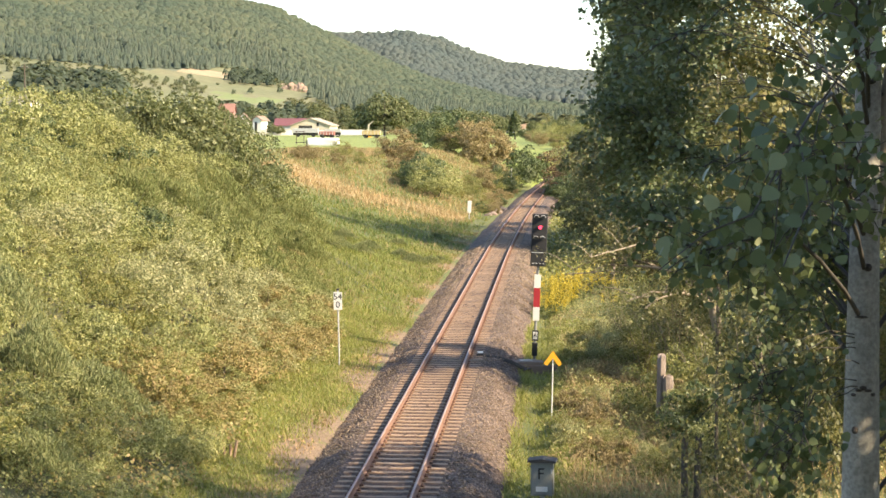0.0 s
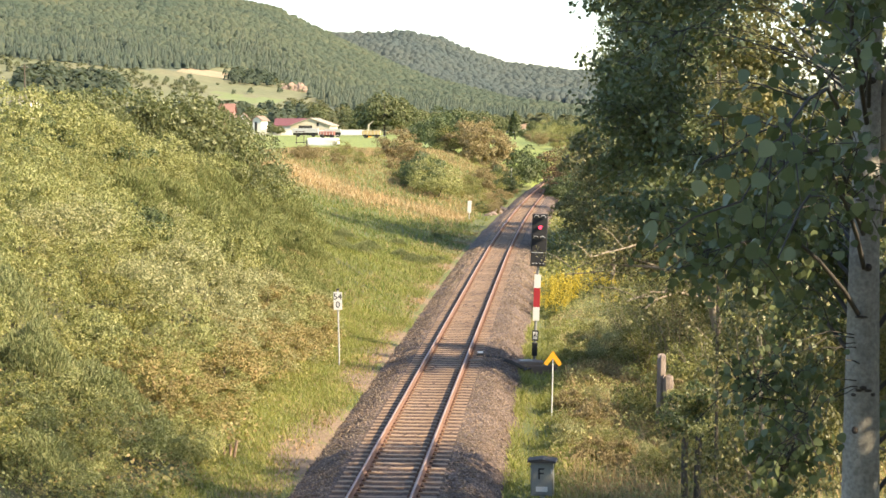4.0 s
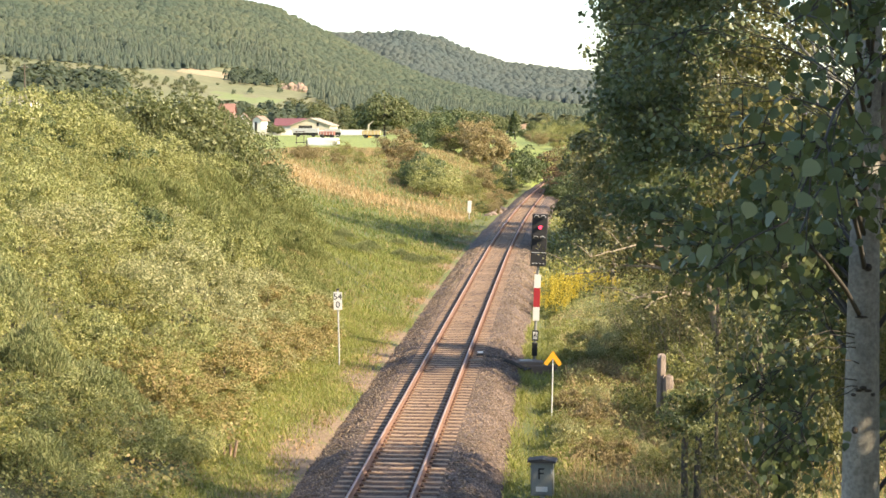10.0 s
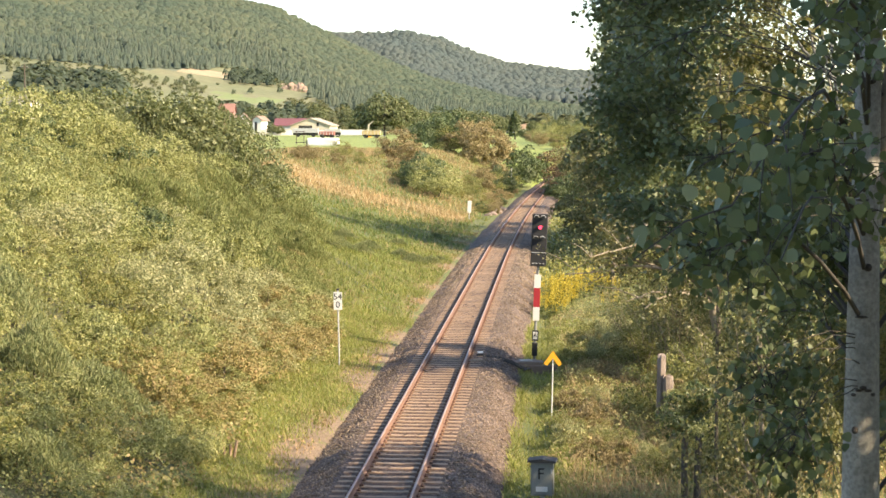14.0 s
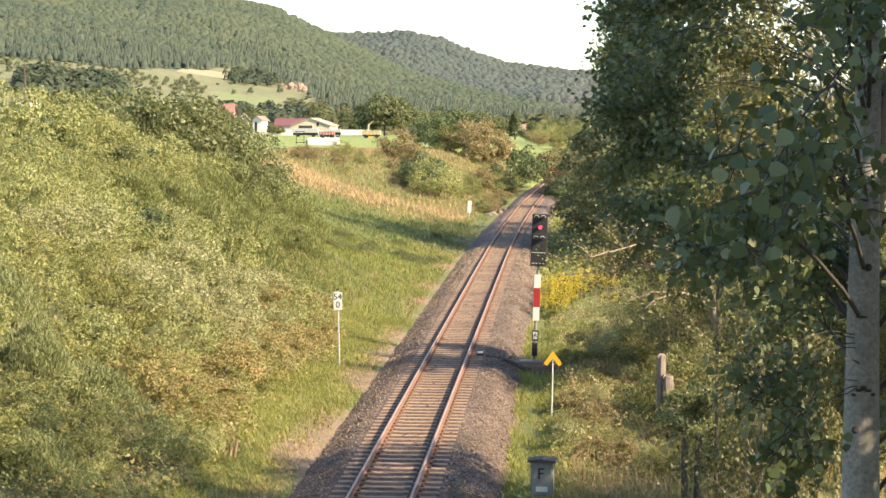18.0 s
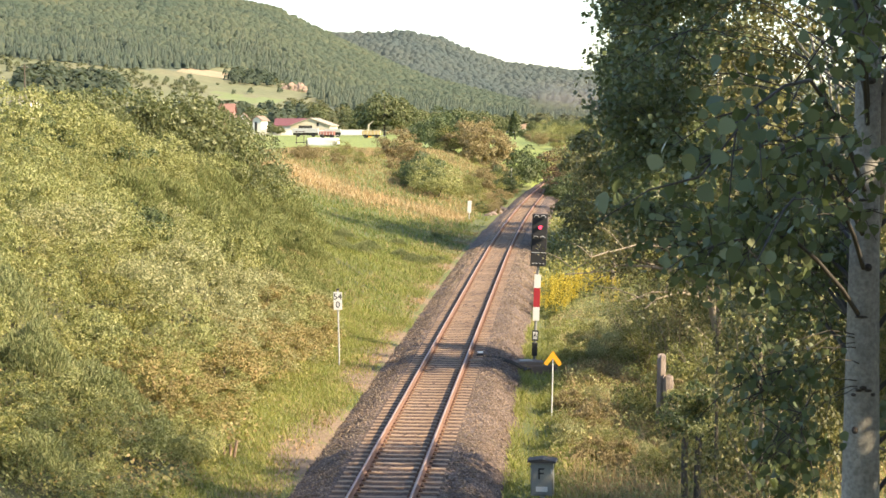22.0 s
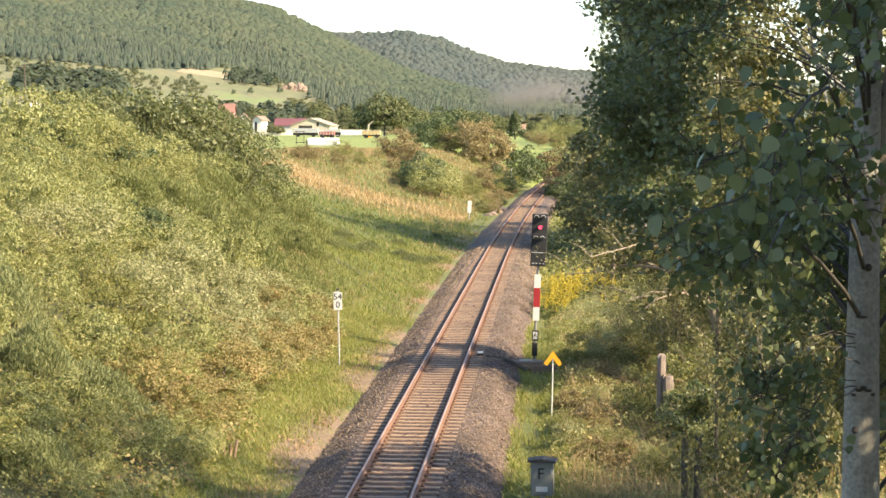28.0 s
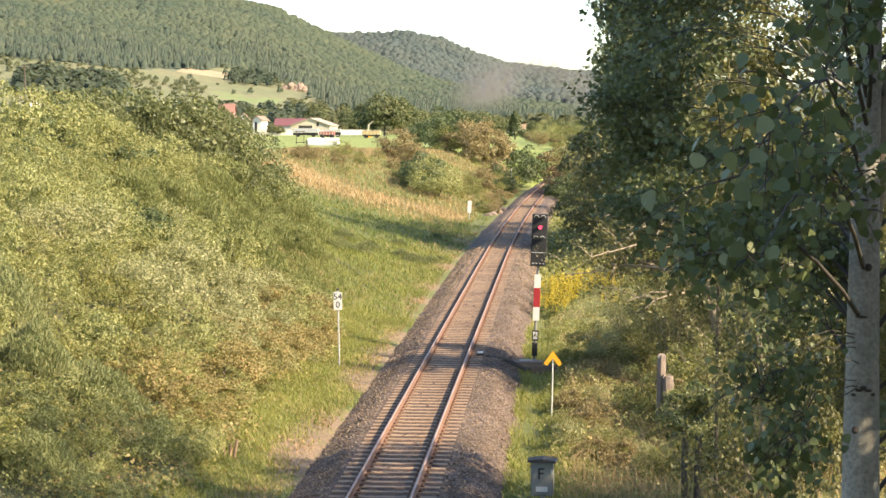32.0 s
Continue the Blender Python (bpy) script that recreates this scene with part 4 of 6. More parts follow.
for x, y, s, kind in [(1.2, 75.5, 0.36, b_olive), (2.4, 75.5, 0.42, b_grey), (3.4, 73.5, 0.5, b_olive), (4.8, 72, 0.6, b_olive), (2.0, 79, 0.5, b_olive), (3.4, 77, 0.6, b_olive), (4.8, 78, 0.7, b_grey), (4.4, 56, 0.45, b_olive), (5.6, 54, 0.55, b_olive), (7.0, 55, 0.7, b_grey), (5.2, 48, 0.5, b_olive), (6.6, 50, 0.7, b_olive), (4.2, 88, 0.7, b_olive), (6, 95, 0.9, b_olive), (8, 48, 0.8, b_yellow), (7.5, 72, 0.9, b_dark), (0.9, 70.5, 0.42, b_olive), (2.0, 69.8, 0.5, b_grey), (3.0, 69.4, 0.55, b_olive), (4.2, 67.5, 0.6, b_grey), (5.2, 62, 0.7, b_olive), (4.6, 59, 0.5, b_bramble), (4.3, 53, 0.5, b_dark), (5.6, 51, 0.7, b_bramble), (4.6, 49, 0.5, b_yellow), (6.4, 57, 0.8, b_bramble)]:
    placed(kind, x, y, s, r.uniform(0, 360))
t_tall = tree("tree", "tall sunlit poplar farther along the row", LEAF_ASPEN, (2.3, 2.3, 4.2), 5.0, 0.06, 12000, 0.10, 110, 53, 0.22, 16, None, 0.8, BARK_PALE)
for x, y, s, tall in [(3.05, 34, 0.62, 1.85), (6.2, 37, 0.55, 1.0), (4.9, 129, 1.1, 1.4)]:
    SWAYING.append(placed(t_tall, x, y, s, r.uniform(0, 360), 0.05, tall))
t_wide = tree("tree", "broad sunlit aspen leaning over the row behind the poplar", LEAF_ASPEN, (3.3, 2.6, 4.6), 6.6, 0.10, 31000, 0.088, 150, 54, 0.20, 9, POPLAR_BARK, 0.9, POPLAR_BARK)
SWAYING.append(placed(t_wide, 4.85, 29, 1.0, 15))
removed(t_wide)
# the one farther off is of a darker sort
for ob in SWAYING[-2].children:
    if ob.name.startswith("crown"):
        ob.data = ob.data.copy()
        ob.data.materials.clear()
        ob.data.materials.append(LEAF_DARK)
for x, y, s in [(0.9, 217, 1.1), (1.9, 210, 0.9)]:
    placed(b_dark, x, y, s, r.uniform(0, 360))
copper = bush("bush", "copper brown bush overhanging the far end of the track", LEAF_COPPER, (2.2, 2.2, 2.0), 2400, 0.24, 34, 26)
for x, y, s in [(0.6, 226, 1.2), (2.4, 238, 1.5), (-0.6, 262, 1.4)]:
    placed(copper, x, y, s, r.uniform(0, 360))


def old_willow(x, y, seed):
    """A leaning willow: pale arching limbs that show through thin, fine foliage."""
    r = np.random.default_rng(seed)
    top = thing("willow", "old leaning willow with pale arching limbs and thin foliage", "tree", pose(x, y, float(height(x, y))))
    part("trunk", np_mesh("trunk", *tube([[0.3, 0, -0.4], [0.1, 0, 1.8], [-0.3, 0, 3.6], [-0.7, 0.1, 5.8]], [0.26, 0.2, 0.16, 0.11], 9), True), BARK_PALE, top)
    where = []
    for k in range(26):
        t = r.uniform(0.3, 1.0)
        base = np.array([0.1 - 0.8 * t, 0.05, 1.8 + 4.0 * t])
        reach = r.uniform(2.0, 5.2)
        a = r.uniform(2.2, 4.1) if k < 17 else r.uniform(-0.9, 0.9)
        way = np.array([math.cos(a), 0.7 * math.sin(a) - 0.15, 0.0]) * reach
        lift = r.uniform(0.3, 3.4)
        ts = np.linspace(0, 1, 8)[:, None]
        path = base + ts * way + np.array([0, 0, 1.0]) * (lift * np.sin(ts * 2.1) - 0.5 * ts ** 2) + r.normal(0, 0.06, (8, 3)) * ts
        limb = part("limb", np_mesh("limb", *tube(path, np.linspace(0.075, 0.016, 8), 6), True), BARK_PALE, top)
        for i in range(5):
            q = path[r.integers(3, 8)]
            tip = q + np.array([r.normal(0, 0.7), r.normal(0, 0.5), r.normal(0.1, 0.5)])
            part("twig", np_mesh("twig", *tube([q, (q + tip) / 2 + [0, 0, 0.1], tip], [0.022, 0.015, 0.006], 4)), BARK_PALE, limb)
            n = 120
            w = r.uniform(0, 1.15, n)[:, None]
            where.append(q * (1 - w) + tip * w + r.normal(0, 0.22, (n, 3)) + [0, 0.3, -0.1])
    p = np.concatenate(where)
    part("crown", leaf_mesh("crown", p, np.tile([0.4, -0.3, 0.6], (len(p), 1)), 0.13, 0.42, 0.9, r), LEAF_WILLOW, top)
    return top


SWAYING.append(old_willow(5.6, 63, 57))
SWAYING.append(old_willow(9.0, 66, 58))


def twiggy(name, label, seed, n_stem, high, n_leaf, leaf, material):
    """A shrub of many thin pale stems that fan out, with small leaves along them."""
    r = np.random.default_rng(seed)
    top = thing(name, label, "shrub", pose(0, 0, 0))
    where = []
    for k in range(n_stem):
        a, h = r.uniform(0, 6.28), high * r.uniform(0.6, 1.1)
        out = np.array([math.cos(a), math.sin(a), 0]) * h * r.uniform(0.15, 0.65)
        path = np.array([out * 0.08 - [0, 0, 0.2], out * 0.35 + [0, 0, h * 0.5], out * 0.75 + [0, 0, h * 0.85], out + [0, 0, h]])
        part("stem", np_mesh("stem", *tube(path, [0.02, 0.016, 0.011, 0.005], 5), True), BARK_PALE, top)
        t = r.uniform(0.25, 1.05, n_leaf // n_stem)
        where.append(np.stack([np.interp(t, [0, 0.45, 0.8, 1.05], path[:, j]) for j in range(3)], 1) + r.normal(0, 0.16 * high / 2.5, (len(t), 3)))
    p = np.concatenate(where)
    part("foliage", leaf_mesh("foliage", p, np.tile([0.5, -0.4, 0.6], (len(p), 1)), leaf, 0.5, 0.8, r, small=True), material, top)
    return top


s_dog = twiggy("dogwood", "twiggy dogwood shrub with sunlit olive leaves", 91, 16, 2.6, 3800, 0.10, LEAF_OLIVE)
s_sal = twiggy("sallow", "loose sallow shrub with pale stems and greyish leaves", 92, 14, 3.2, 3600, 0.10, LEAF_WILLOW)
for x, y, s, kind in [(3.2, 66, 0.9, s_dog), (4.3, 64, 1.1, s_sal), (2.6, 72, 0.8, s_sal), (3.9, 70.5, 1.0, s_dog), (4.9, 58, 1.0, s_dog), (6.2, 55.5, 1.15, s_sal), (7.2, 52, 1.2, s_dog), (5.3, 51, 0.9, s_sal), (6.3, 47, 1.1, s_dog), (7.4, 45, 1.2, s_sal), (5.4, 68, 1.2, s_sal), (7.9, 60, 1.3, s_dog), (4.1, 54.5, 0.55, s_dog)]:
    placed(kind, x, y, s, 77 * x * y, 0.05)
for x, y, s, kind in [(2.9, 52.8, 0.22, b_bramble), (4.05, 54.8, 0.45, b_yellow), (3.3, 57.2, 0.7, b_olive)]:
    placed(kind, x, y, s, 40 * y)
removed(s_dog, s_sal)
# rank clumps in the grass of the bay
for x, y, s in BAY_CLUMPS:
    placed(b_sage, x, y, s, 50 * y, 0.1, 0.7)
r = np.random.default_rng(83)
for i in range(46):
    x, y = r.uniform(-8.6, -6.9), r.uniform(178, 232)
    placed((b_brown, b_olive, b_olive, b_brown, b_dark)[i % 5], x + 0.6 * float(track_x(y) + 4.19), y, r.uniform(0.16, 0.36), r.uniform(0, 360), 0.1)
for i in range(34):
    x, y = r.uniform(0.3, 4.6), r.uniform(47, 66)
    placed((b_olive, b_brown, b_olive, b_grey)[i % 4], x, y, r.uniform(0.16, 0.32), r.uniform(0, 360), 0.08)
removed(copper, b_hazel, b_broom, b_sage, b_bramble)
removed(t_tall, b_yellow, b_grey, b_olive, b_dark, b_brown, t_round, t_willow, t_slim)

# ---- grasses ----
r = np.random.default_rng(61)
x, y, z = covered(-30, 12, 38, 125, 260000, lambda x, y: (((x - track_x(y) < -2.9) & (ripple(x, y, 0.45, 4.0) + r.normal(0, 0.45, len(x)) < (-3.45 - x + track_x(y)) * 1.2 + 0.5 * (y > 72)) & ~west(x + 0.6, y)) | ((x - track_x(y) > 2.9) & (x - track_x(y) < 4.9 + ripple(x, y, 0.5, 2)))), r)
me = blade_mesh("grass", np.stack([x, y, z], 1), 0.17 + 0.07 * ripple(x, y, 0.5), 0.04, 0.6, r)
me.materials.append(GRASS_GREEN)
x2, y2, z2 = covered(-11, -6, 38, 84, 90000, lambda x, y: (x - track_x(y) < -2.5) & ~west(x + 0.6, y) & (ripple(x, y, 0.45, 4.0) < (-3.5 - x + track_x(y)) * 1.2 + r.normal(0, 0.7, len(x))), r)
me2 = blade_mesh("grass", np.stack([x2, y2, z2], 1), 0.11, 0.03, 0.8, r)
me2.materials.append(GRASS_GREEN)
x3, y3, z3 = covered(-11, -5, 38, 150, 90000, lambda x, y: (x - track_x(y) < -2.75) & (x - track_x(y) > -6.2) & (ripple(x, y, 0.9, 2.0) + r.normal(0, 0.6, len(x)) > 0.1), r)
me3 = blade_mesh("dry_grass", np.stack([x3, y3, z3], 1), 0.10, 0.035, 0.9, r)
me3.materials.append(GRASS_DRY)
tagged(new("dry_grass", me3), "short dry grass on the trodden path beside the track", "grass", kind="stuff")
tagged(new("grass", me2), "short trodden grass beside the path", "grass", kind="stuff")
tagged(new("grass", me), "short green grass along the track", "grass", kind="stuff")
x, y, z = covered(-40, -6, 104, 260, 90000, lambda x, y: (x - track_x(y) < -4.0) & ~west(x, y) & (dryness(x, y) + r.normal(0, 0.25, len(x)) > 0.5), r)
me = blade_mesh("dry_grass", np.stack([x, y, z], 1), 0.42, 0.07, 0.5, r)
me.materials.append(GRASS_DRY)
tagged(new("dry_grass", me), "tall dry yellow grass on the cutting", "grass", kind="stuff")
x, y, z = covered(-40, -5, 84, 270, 150000, lambda x, y: (x - track_x(y) < -2.9) & ((x - track_x(y) < -4.1) | (ripple(x, y, 0.45, 4.0) + r.normal(0, 0.5, len(x)) < -0.1)) & ~west(x, y) & (dryness(x, y) + r.normal(0, 0.25, len(x)) < 0.6), r)
me = blade_mesh("meadow_grass", np.stack([x, y, z], 1), 0.26, 0.06, 0.6, r)
me.materials.append(GRASS_BAY)
tagged(new("meadow_grass", me), "green meadow grass in the bay of the cutting", "grass", kind="stuff")
def goldenrod(r):
    """A clump of stalks with arching yellow plumes."""
    top = thing("goldenrod", "yellow flowering goldenrod clump beside the signal", "flowers", pose(0, 0, 0), "goldenrod clumps")
    petals, greens = [], []
    for k in range(16):
        a, h = r.uniform(0, 6.28), r.uniform(0.8, 1.45)
        foot = np.array([0.28 * math.cos(a), 0.28 * math.sin(a), 0.0])
        tip = foot * 1.9 + [0, 0, h]
        t = r.uniform(0.62, 1.0, 38)[:, None]
        petals.append(foot * (1 - t) + tip * t + r.normal(0, 1, (38, 3)) * 0.11 * (1.15 - t))
        t = r.uniform(0.05, 0.65, 16)[:, None]
        greens.append(foot * (1 - t) + tip * t + r.normal(0, 0.05, (16, 3)))
    p, g = np.concatenate(petals), np.concatenate(greens)
    part("bloom", leaf_mesh("bloom", p, np.tile([0.3, -0.4, 0.8], (len(p), 1)), 0.055, 0.8, 0.8, r), FLOWER, top, "yellow flower plumes")["kind"] = "stuff"
    part("leaves", leaf_mesh("leaves", g, np.tile([0.3, -0.4, 0.6], (len(g), 1)), 0.15, 0.25, 0.9, r), LEAF_BROOM, top)
    return top


gold = goldenrod(r)
for k in range(34):
    y = r.uniform(88, 103)
    x = -0.2 + 0.06 * (y - 88) + (r.normal(0, 0.55) if k < 22 else r.uniform(0.2, 3.2))
    placed(gold, x, y, r.uniform(0.75, 1.2), r.uniform(0, 360))
removed(gold)
x, y, z = covered(0.2, 10, 41, 80, 34000, lambda x, y: ripple(x, y, 0.5, 7) + r.normal(0, 0.4, len(x)) > 0.0, r)
me = blade_mesh("dry_grass", np.stack([x, y, z], 1), 0.55, 0.024, 0.8, r)
me.materials.append(GRASS_DRY)
tagged(new("dry_grass", me), "tall dry stalks among the weeds beside the track", "grass", kind="stuff")
x, y, z = covered(-1.3, 12, 41, 110, 90000, lambda x, y: (ripple(x, y, 0.8, 3) + r.normal(0, 0.5, len(x)) > -0.3) & (x / y < 0.2), r)
z = z + r.uniform(0, 1, len(x)) ** 0.8 * (0.45 + 0.35 * ripple(x, y, 0.9, 5)) * smooth(-1.3, 0.8, x) * 1.15
me = leaf_mesh("weeds", np.stack([x, y, z], 1), np.tile([0.6, -0.4, 0.8], (len(x), 1)), 0.088, 0.5, 0.6, r)
me.materials.append(LEAF_OLIVE), me.materials.append(LEAF_BROWN), me.materials.append(LEAF_YELLOW)
pick = ripple(x, y, 0.6, 14) + r.normal(0, 0.35, len(x))
me.polygons.foreach_set("material_index", np.where(pick > 0.28, 1, np.where(pick < 0.22, 2, 0)).astype(np.int32))
tagged(new("weeds", me), "olive green weeds and brambles beside the track", "weeds", kind="stuff")

x, y, z = covered(-2, 16, 100, 250, 30000, lambda x, y: x - track_x(y) > 2.9, r)
me = leaf_mesh("weeds", np.stack([x, y, z + r.uniform(0, 0.7, len(x))], 1), np.tile([0.5, -0.4, 0.7], (len(x), 1)), 0.24, 0.5, 0.8, r)
me.materials.append(LEAF_OLIVE)
tagged(new("weeds", me), "rank olive green weeds under the willows", "weeds", kind="stuff")

x, y, z = covered(-1.5, 1.2, 41, 84, 26000, lambda x, y: (x - track_x(y) > 2.75) & (ripple(x, y, 0.8, 9) + r.normal(0, 0.45, len(x)) > -0.15), r)
me = blade_mesh("grass", np.stack([x, y, z], 1), 0.24 + 0.1 * ripple(x, y, 0.9, 4), 0.035, 0.9, r)
me.materials.append(GRASS_GREEN)
tagged(new("grass", me), "tufted green grass between the ballast and the weeds", "grass", kind="stuff")
# loose stones on the shoulders of the ballast
def stones(n):
    y = 38 + 92 * r.uniform(0, 1, n) ** 1.55
    left = r.uniform(0, 1, n) < 0.5
    u = np.where(left, -r.uniform(1.4, 2.75, n), r.uniform(1.3, 2.95, n))
    z = np.interp(u, [-2.75, -1.65, -1.4, 1.4, 2.0, 3.05], [-0.68, -0.225, -0.195, -0.195, -0.265, -1.10])
    c = np.stack([track_x(y) + u, y, z], 1)
    o = np.array([(1, 0, 0), (0, 1, 0), (-1, 0, 0), (0, -1, 0), (0, 0, 1), (0, 0, -1)], float)
    f = np.array([(0, 1, 4), (1, 2, 4), (2, 3, 4), (3, 0, 4), (1, 0, 5), (2, 1, 5), (3, 2, 5), (0, 3, 5)])
    v = c[:, None] + (o[None] + r.normal(0, 0.22, (n, 6, 3))) * r.uniform(0.014, 0.032, (n, 1, 1)) * (1 + smooth(75, 110, y) * 0.7)[:, None, None] * np.array([1.2, 1.2, 0.9])
    return np_mesh("ballast_stones", v.reshape(-1, 3), (f[None] + 6 * np.arange(n)[:, None, None]).reshape(-1, 3))


me = stones(17000)
me.materials.append(leafy("loose_stone", [(0.125, 0.092, 0.070), (0.175, 0.130, 0.100), (0.225, 0.174, 0.140), (0.30, 0.238, 0.195)], 0.02, 0.9, 0.5, 0.2))
tagged(new("ballast_stones", me), "loose brown-grey ballast stones beside the track", "stones", kind="stuff")


# ---- trackside things ----
def ground_at(x, y):
    return float(height(x, y))


def signal(x, y):
    z = ground_at(x, y)
    top = thing("railway_signal", "black multi-lamp railway signal showing red on a slim mast", "signal", pose(x, y, z, 0, 2.2, 0))
    part("foundation", boxed(-0.45, 0.35, -0.3, 0.3, -0.3, 0.22, bevel=0.03), PIT_WOOD, top, "brown earth-stained footing")
    part("mast", rod(bmesh.new(), (0, 0, 0), (0, 0, 5.6), 0.062, 0.055, 14), BOX_GREY, top, "grey steel mast")
    head = part("signal_head", boxed(-0.31, 0.31, -0.12, 0.10, 4.16, 6.16, bevel=0.03), SIGN_BLACK, top, "black signal screen")
    part("lower_box", boxed(-0.32, 0.32, -0.16, 0.12, 4.06, 4.62, bevel=0.02), SIGN_BLACK, top)
    part("ledge", boxed(-0.31, 0.31, -0.175, -0.16, 4.60, 4.625), GALVANISED, top, "pale edge of the lower box")
    for lx in (-0.21, -0.07, 0.07, 0.21):
        part("stud", rod(bmesh.new(), (lx, -0.16, 4.17), (lx, -0.18, 4.17), 0.026, 0.022, 10), GALVANISED, top)
    for i, (lx, lz) in enumerate([(-0.14, 6.02), (0.13, 6.02), (0.02, 5.62), (-0.14, 5.19), (0.13, 5.19)]):
        bm = rod(bmesh.new(), (lx, -0.10, lz), (lx, -0.135, lz), 0.075, 0.075, 18)
        lamp = part("lamp", bm, glow if i == 2 else GLASS_DARK, head, "red glowing lamp" if i == 2 else "dark unlit lamp")
        hood = [(0.10 * math.cos(a), 0.10 * math.sin(a)) for a in np.linspace(0.1, math.pi - 0.1, 9)]
        hood += [(0.088 * math.cos(a), 0.088 * math.sin(a)) for a in np.linspace(math.pi - 0.1, 0.1, 9)]
        part("hood", prism(bmesh.new(), [(lx + a, lz + b) for a, b in hood], -0.34, -0.12), SIGN_BLACK if i == 2 else GALVANISED, head, "curved lamp hood")
    for z0, z1, m, lab in ((1.85, 2.40, SIGN_WHITE, "white plate"), (2.40, 3.18, SIGN_RED, "red plate"), (3.18, 3.72, SIGN_WHITE, "white plate")):
        part("mast_plate", boxed(-0.13, 0.13, -0.085, -0.066, z0, z1 - 0.004, bevel=0.004), m, top, lab)
    sign = part("letter_plate", boxed(-0.13, 0.13, -0.09, -0.07, 1.04, 1.46, bevel=0.004), SIGN_BLACK, top, "black plate with a white field")
    part("field", boxed(-0.09, 0.09, -0.096, -0.09, 1.10, 1.40), SIGN_WHITE, sign)
    part("letter", letters("A", 0.26), SIGN_BLACK, sign, "black letter A", pose(0, -0.10, 1.25))
    part("junction_box", boxed(-0.11, 0.11, -0.1, 0.1, 0.42, 0.95, bevel=0.02), SIGN_BLACK, top, "dark cable box")
    return top


signal(-0.98, 71.5)


def kilometre_board(x, y):
    top = thing("kilometre_board", "white kilometre board on a slim white post beside the track", "track sign", pose(x, y, ground_at(x, y) + 0.02, 0, -1.0, 0))
    part("post", rod(bmesh.new(), (0, 0, -0.3), (0, 0, 2.92), 0.033, 0.033, 10), GALVANISED, top)
    board = part("board", boxed(-0.16, 0.16, -0.055, -0.038, 2.12, 2.80, bevel=0.004), SIGN_WHITE, top, "white board with black figures")
    part("cap", boxed(-0.05, 0.05, -0.05, 0.05, 2.86, 2.93, bevel=0.01), SIGN_BLACK, top, "dark post cap")
    part("figures", letters("54", 0.34), SIGN_BLACK, board, "black figures 54", pose(0, -0.058, 2.615))
    part("figures", letters("0", 0.34), SIGN_BLACK, board, "black figure 0", pose(0, -0.058, 2.31))
    return top


kilometre_board(-8.33, 67.0)


def arrow_sign(x, y):
    top = thing("arrow_sign", "orange-yellow upward arrow sign on a white post", "track sign", pose(x, y, ground_at(x, y), 0, 1.0, 0))
    part("post", rod(bmesh.new(), (0, 0, -0.3), (0, 0, 2.1), 0.022, 0.022, 10), SIGN_WHITE, top)
    out = [(0, 2.28), (0.30, 1.86), (0.19, 1.78), (0, 2.03), (-0.19, 1.78), (-0.30, 1.86)]
    part("arrow", prism(bmesh.new(), out, -0.035, -0.023), SIGN_ORANGE, top, "orange-yellow arrow head")
    return top


arrow_sign(-0.21, 58.3)


def phone_box(x, y):
    top = thing("telephone_box", "grey sheet-metal trackside telephone box with a letter F", "telephone box", pose(x, y, ground_at(x, y) - 0.2, 0, 0, -6))
    part("pole", boxed(-0.06, 0.06, -0.05, 0.05, -0.3, 0.6, bevel=0.01), GALVANISED, top)
    part("body", boxed(-0.29, 0.29, -0.17, 0.17, 0.45, 1.32, bevel=0.02), BOX_GREY, top)
    door = part("door", boxed(-0.25, 0.25, -0.19, -0.172, 0.49, 1.27, bevel=0.008), BOX_GREY, top, "pale grey door")
    part("letter", letters("F", 0.42, 0.004), SIGN_BLACK, door, "black letter F", pose(-0.02, -0.196, 1.02))
    part("label_plate", boxed(-0.15, 0.15, -0.197, -0.19, 0.57, 0.70), SIGN_WHITE, door, "small white label")
    part("hinge", boxed(0.235, 0.27, -0.20, -0.17, 1.05, 1.15), GALVANISED, door)
    bm = prism(bmesh.new(), [(-0.37, 1.33), (0.37, 1.33), (0.37, 1.38), (0, 1.43), (-0.37, 1.38)], -0.27, 0.24)
    part("roof", bm, LID, top, "shallow pitched lid")
    return top


phone_box(-0.39, 45.4)


def fence_post(x, y, h, lean, thick=0.16):
    top = thing("fence_post", "weathered brown-grey wooden fence post in the weeds", "post", pose(x, y, ground_at(x, y), lean, lean * 0.6, 10 + 40 * h), "old fence posts")
    r = np.random.default_rng(int(h * 100))
    bm = bmesh.new()
    n, rings = 9, []
    ang = np.linspace(0, 2 * np.pi, n, endpoint=False)
    shape = thick * (1 + 0.16 * np.cos(2 * ang + 1) + r.normal(0, 0.06, n))
    for k, t in enumerate(np.linspace(-0.3, h, 7)):
        q = shape * (1.05 - 0.12 * t / h) * (1 + r.normal(0, 0.03, n))
        tip = r.uniform(-0.12, 0.10, n) if k == 6 else 0 * ang
        rings.append([bm.verts.new((q[i] * math.cos(ang[i]), q[i] * math.sin(ang[i]), t + tip[i])) for i in range(n)])
    for lo, hi in zip(rings, rings[1:]):
        for i in range(n):
            bm.faces.new((lo[i], lo[(i + 1) % n], hi[(i + 1) % n], hi[i]))
    bm.faces.new(rings[-1])
    bm.faces.new(rings[0][::-1])
    part("pole", bm, POST_WOOD if thick > 0.12 else BARK, top)


for x, y, h, lean in ((3.2, 55.6, 2.3, 1), (3.50, 55.4, 1.7, -2), (3.0, 100, 2.2, 1)):
    fence_post(x, y, h, lean)
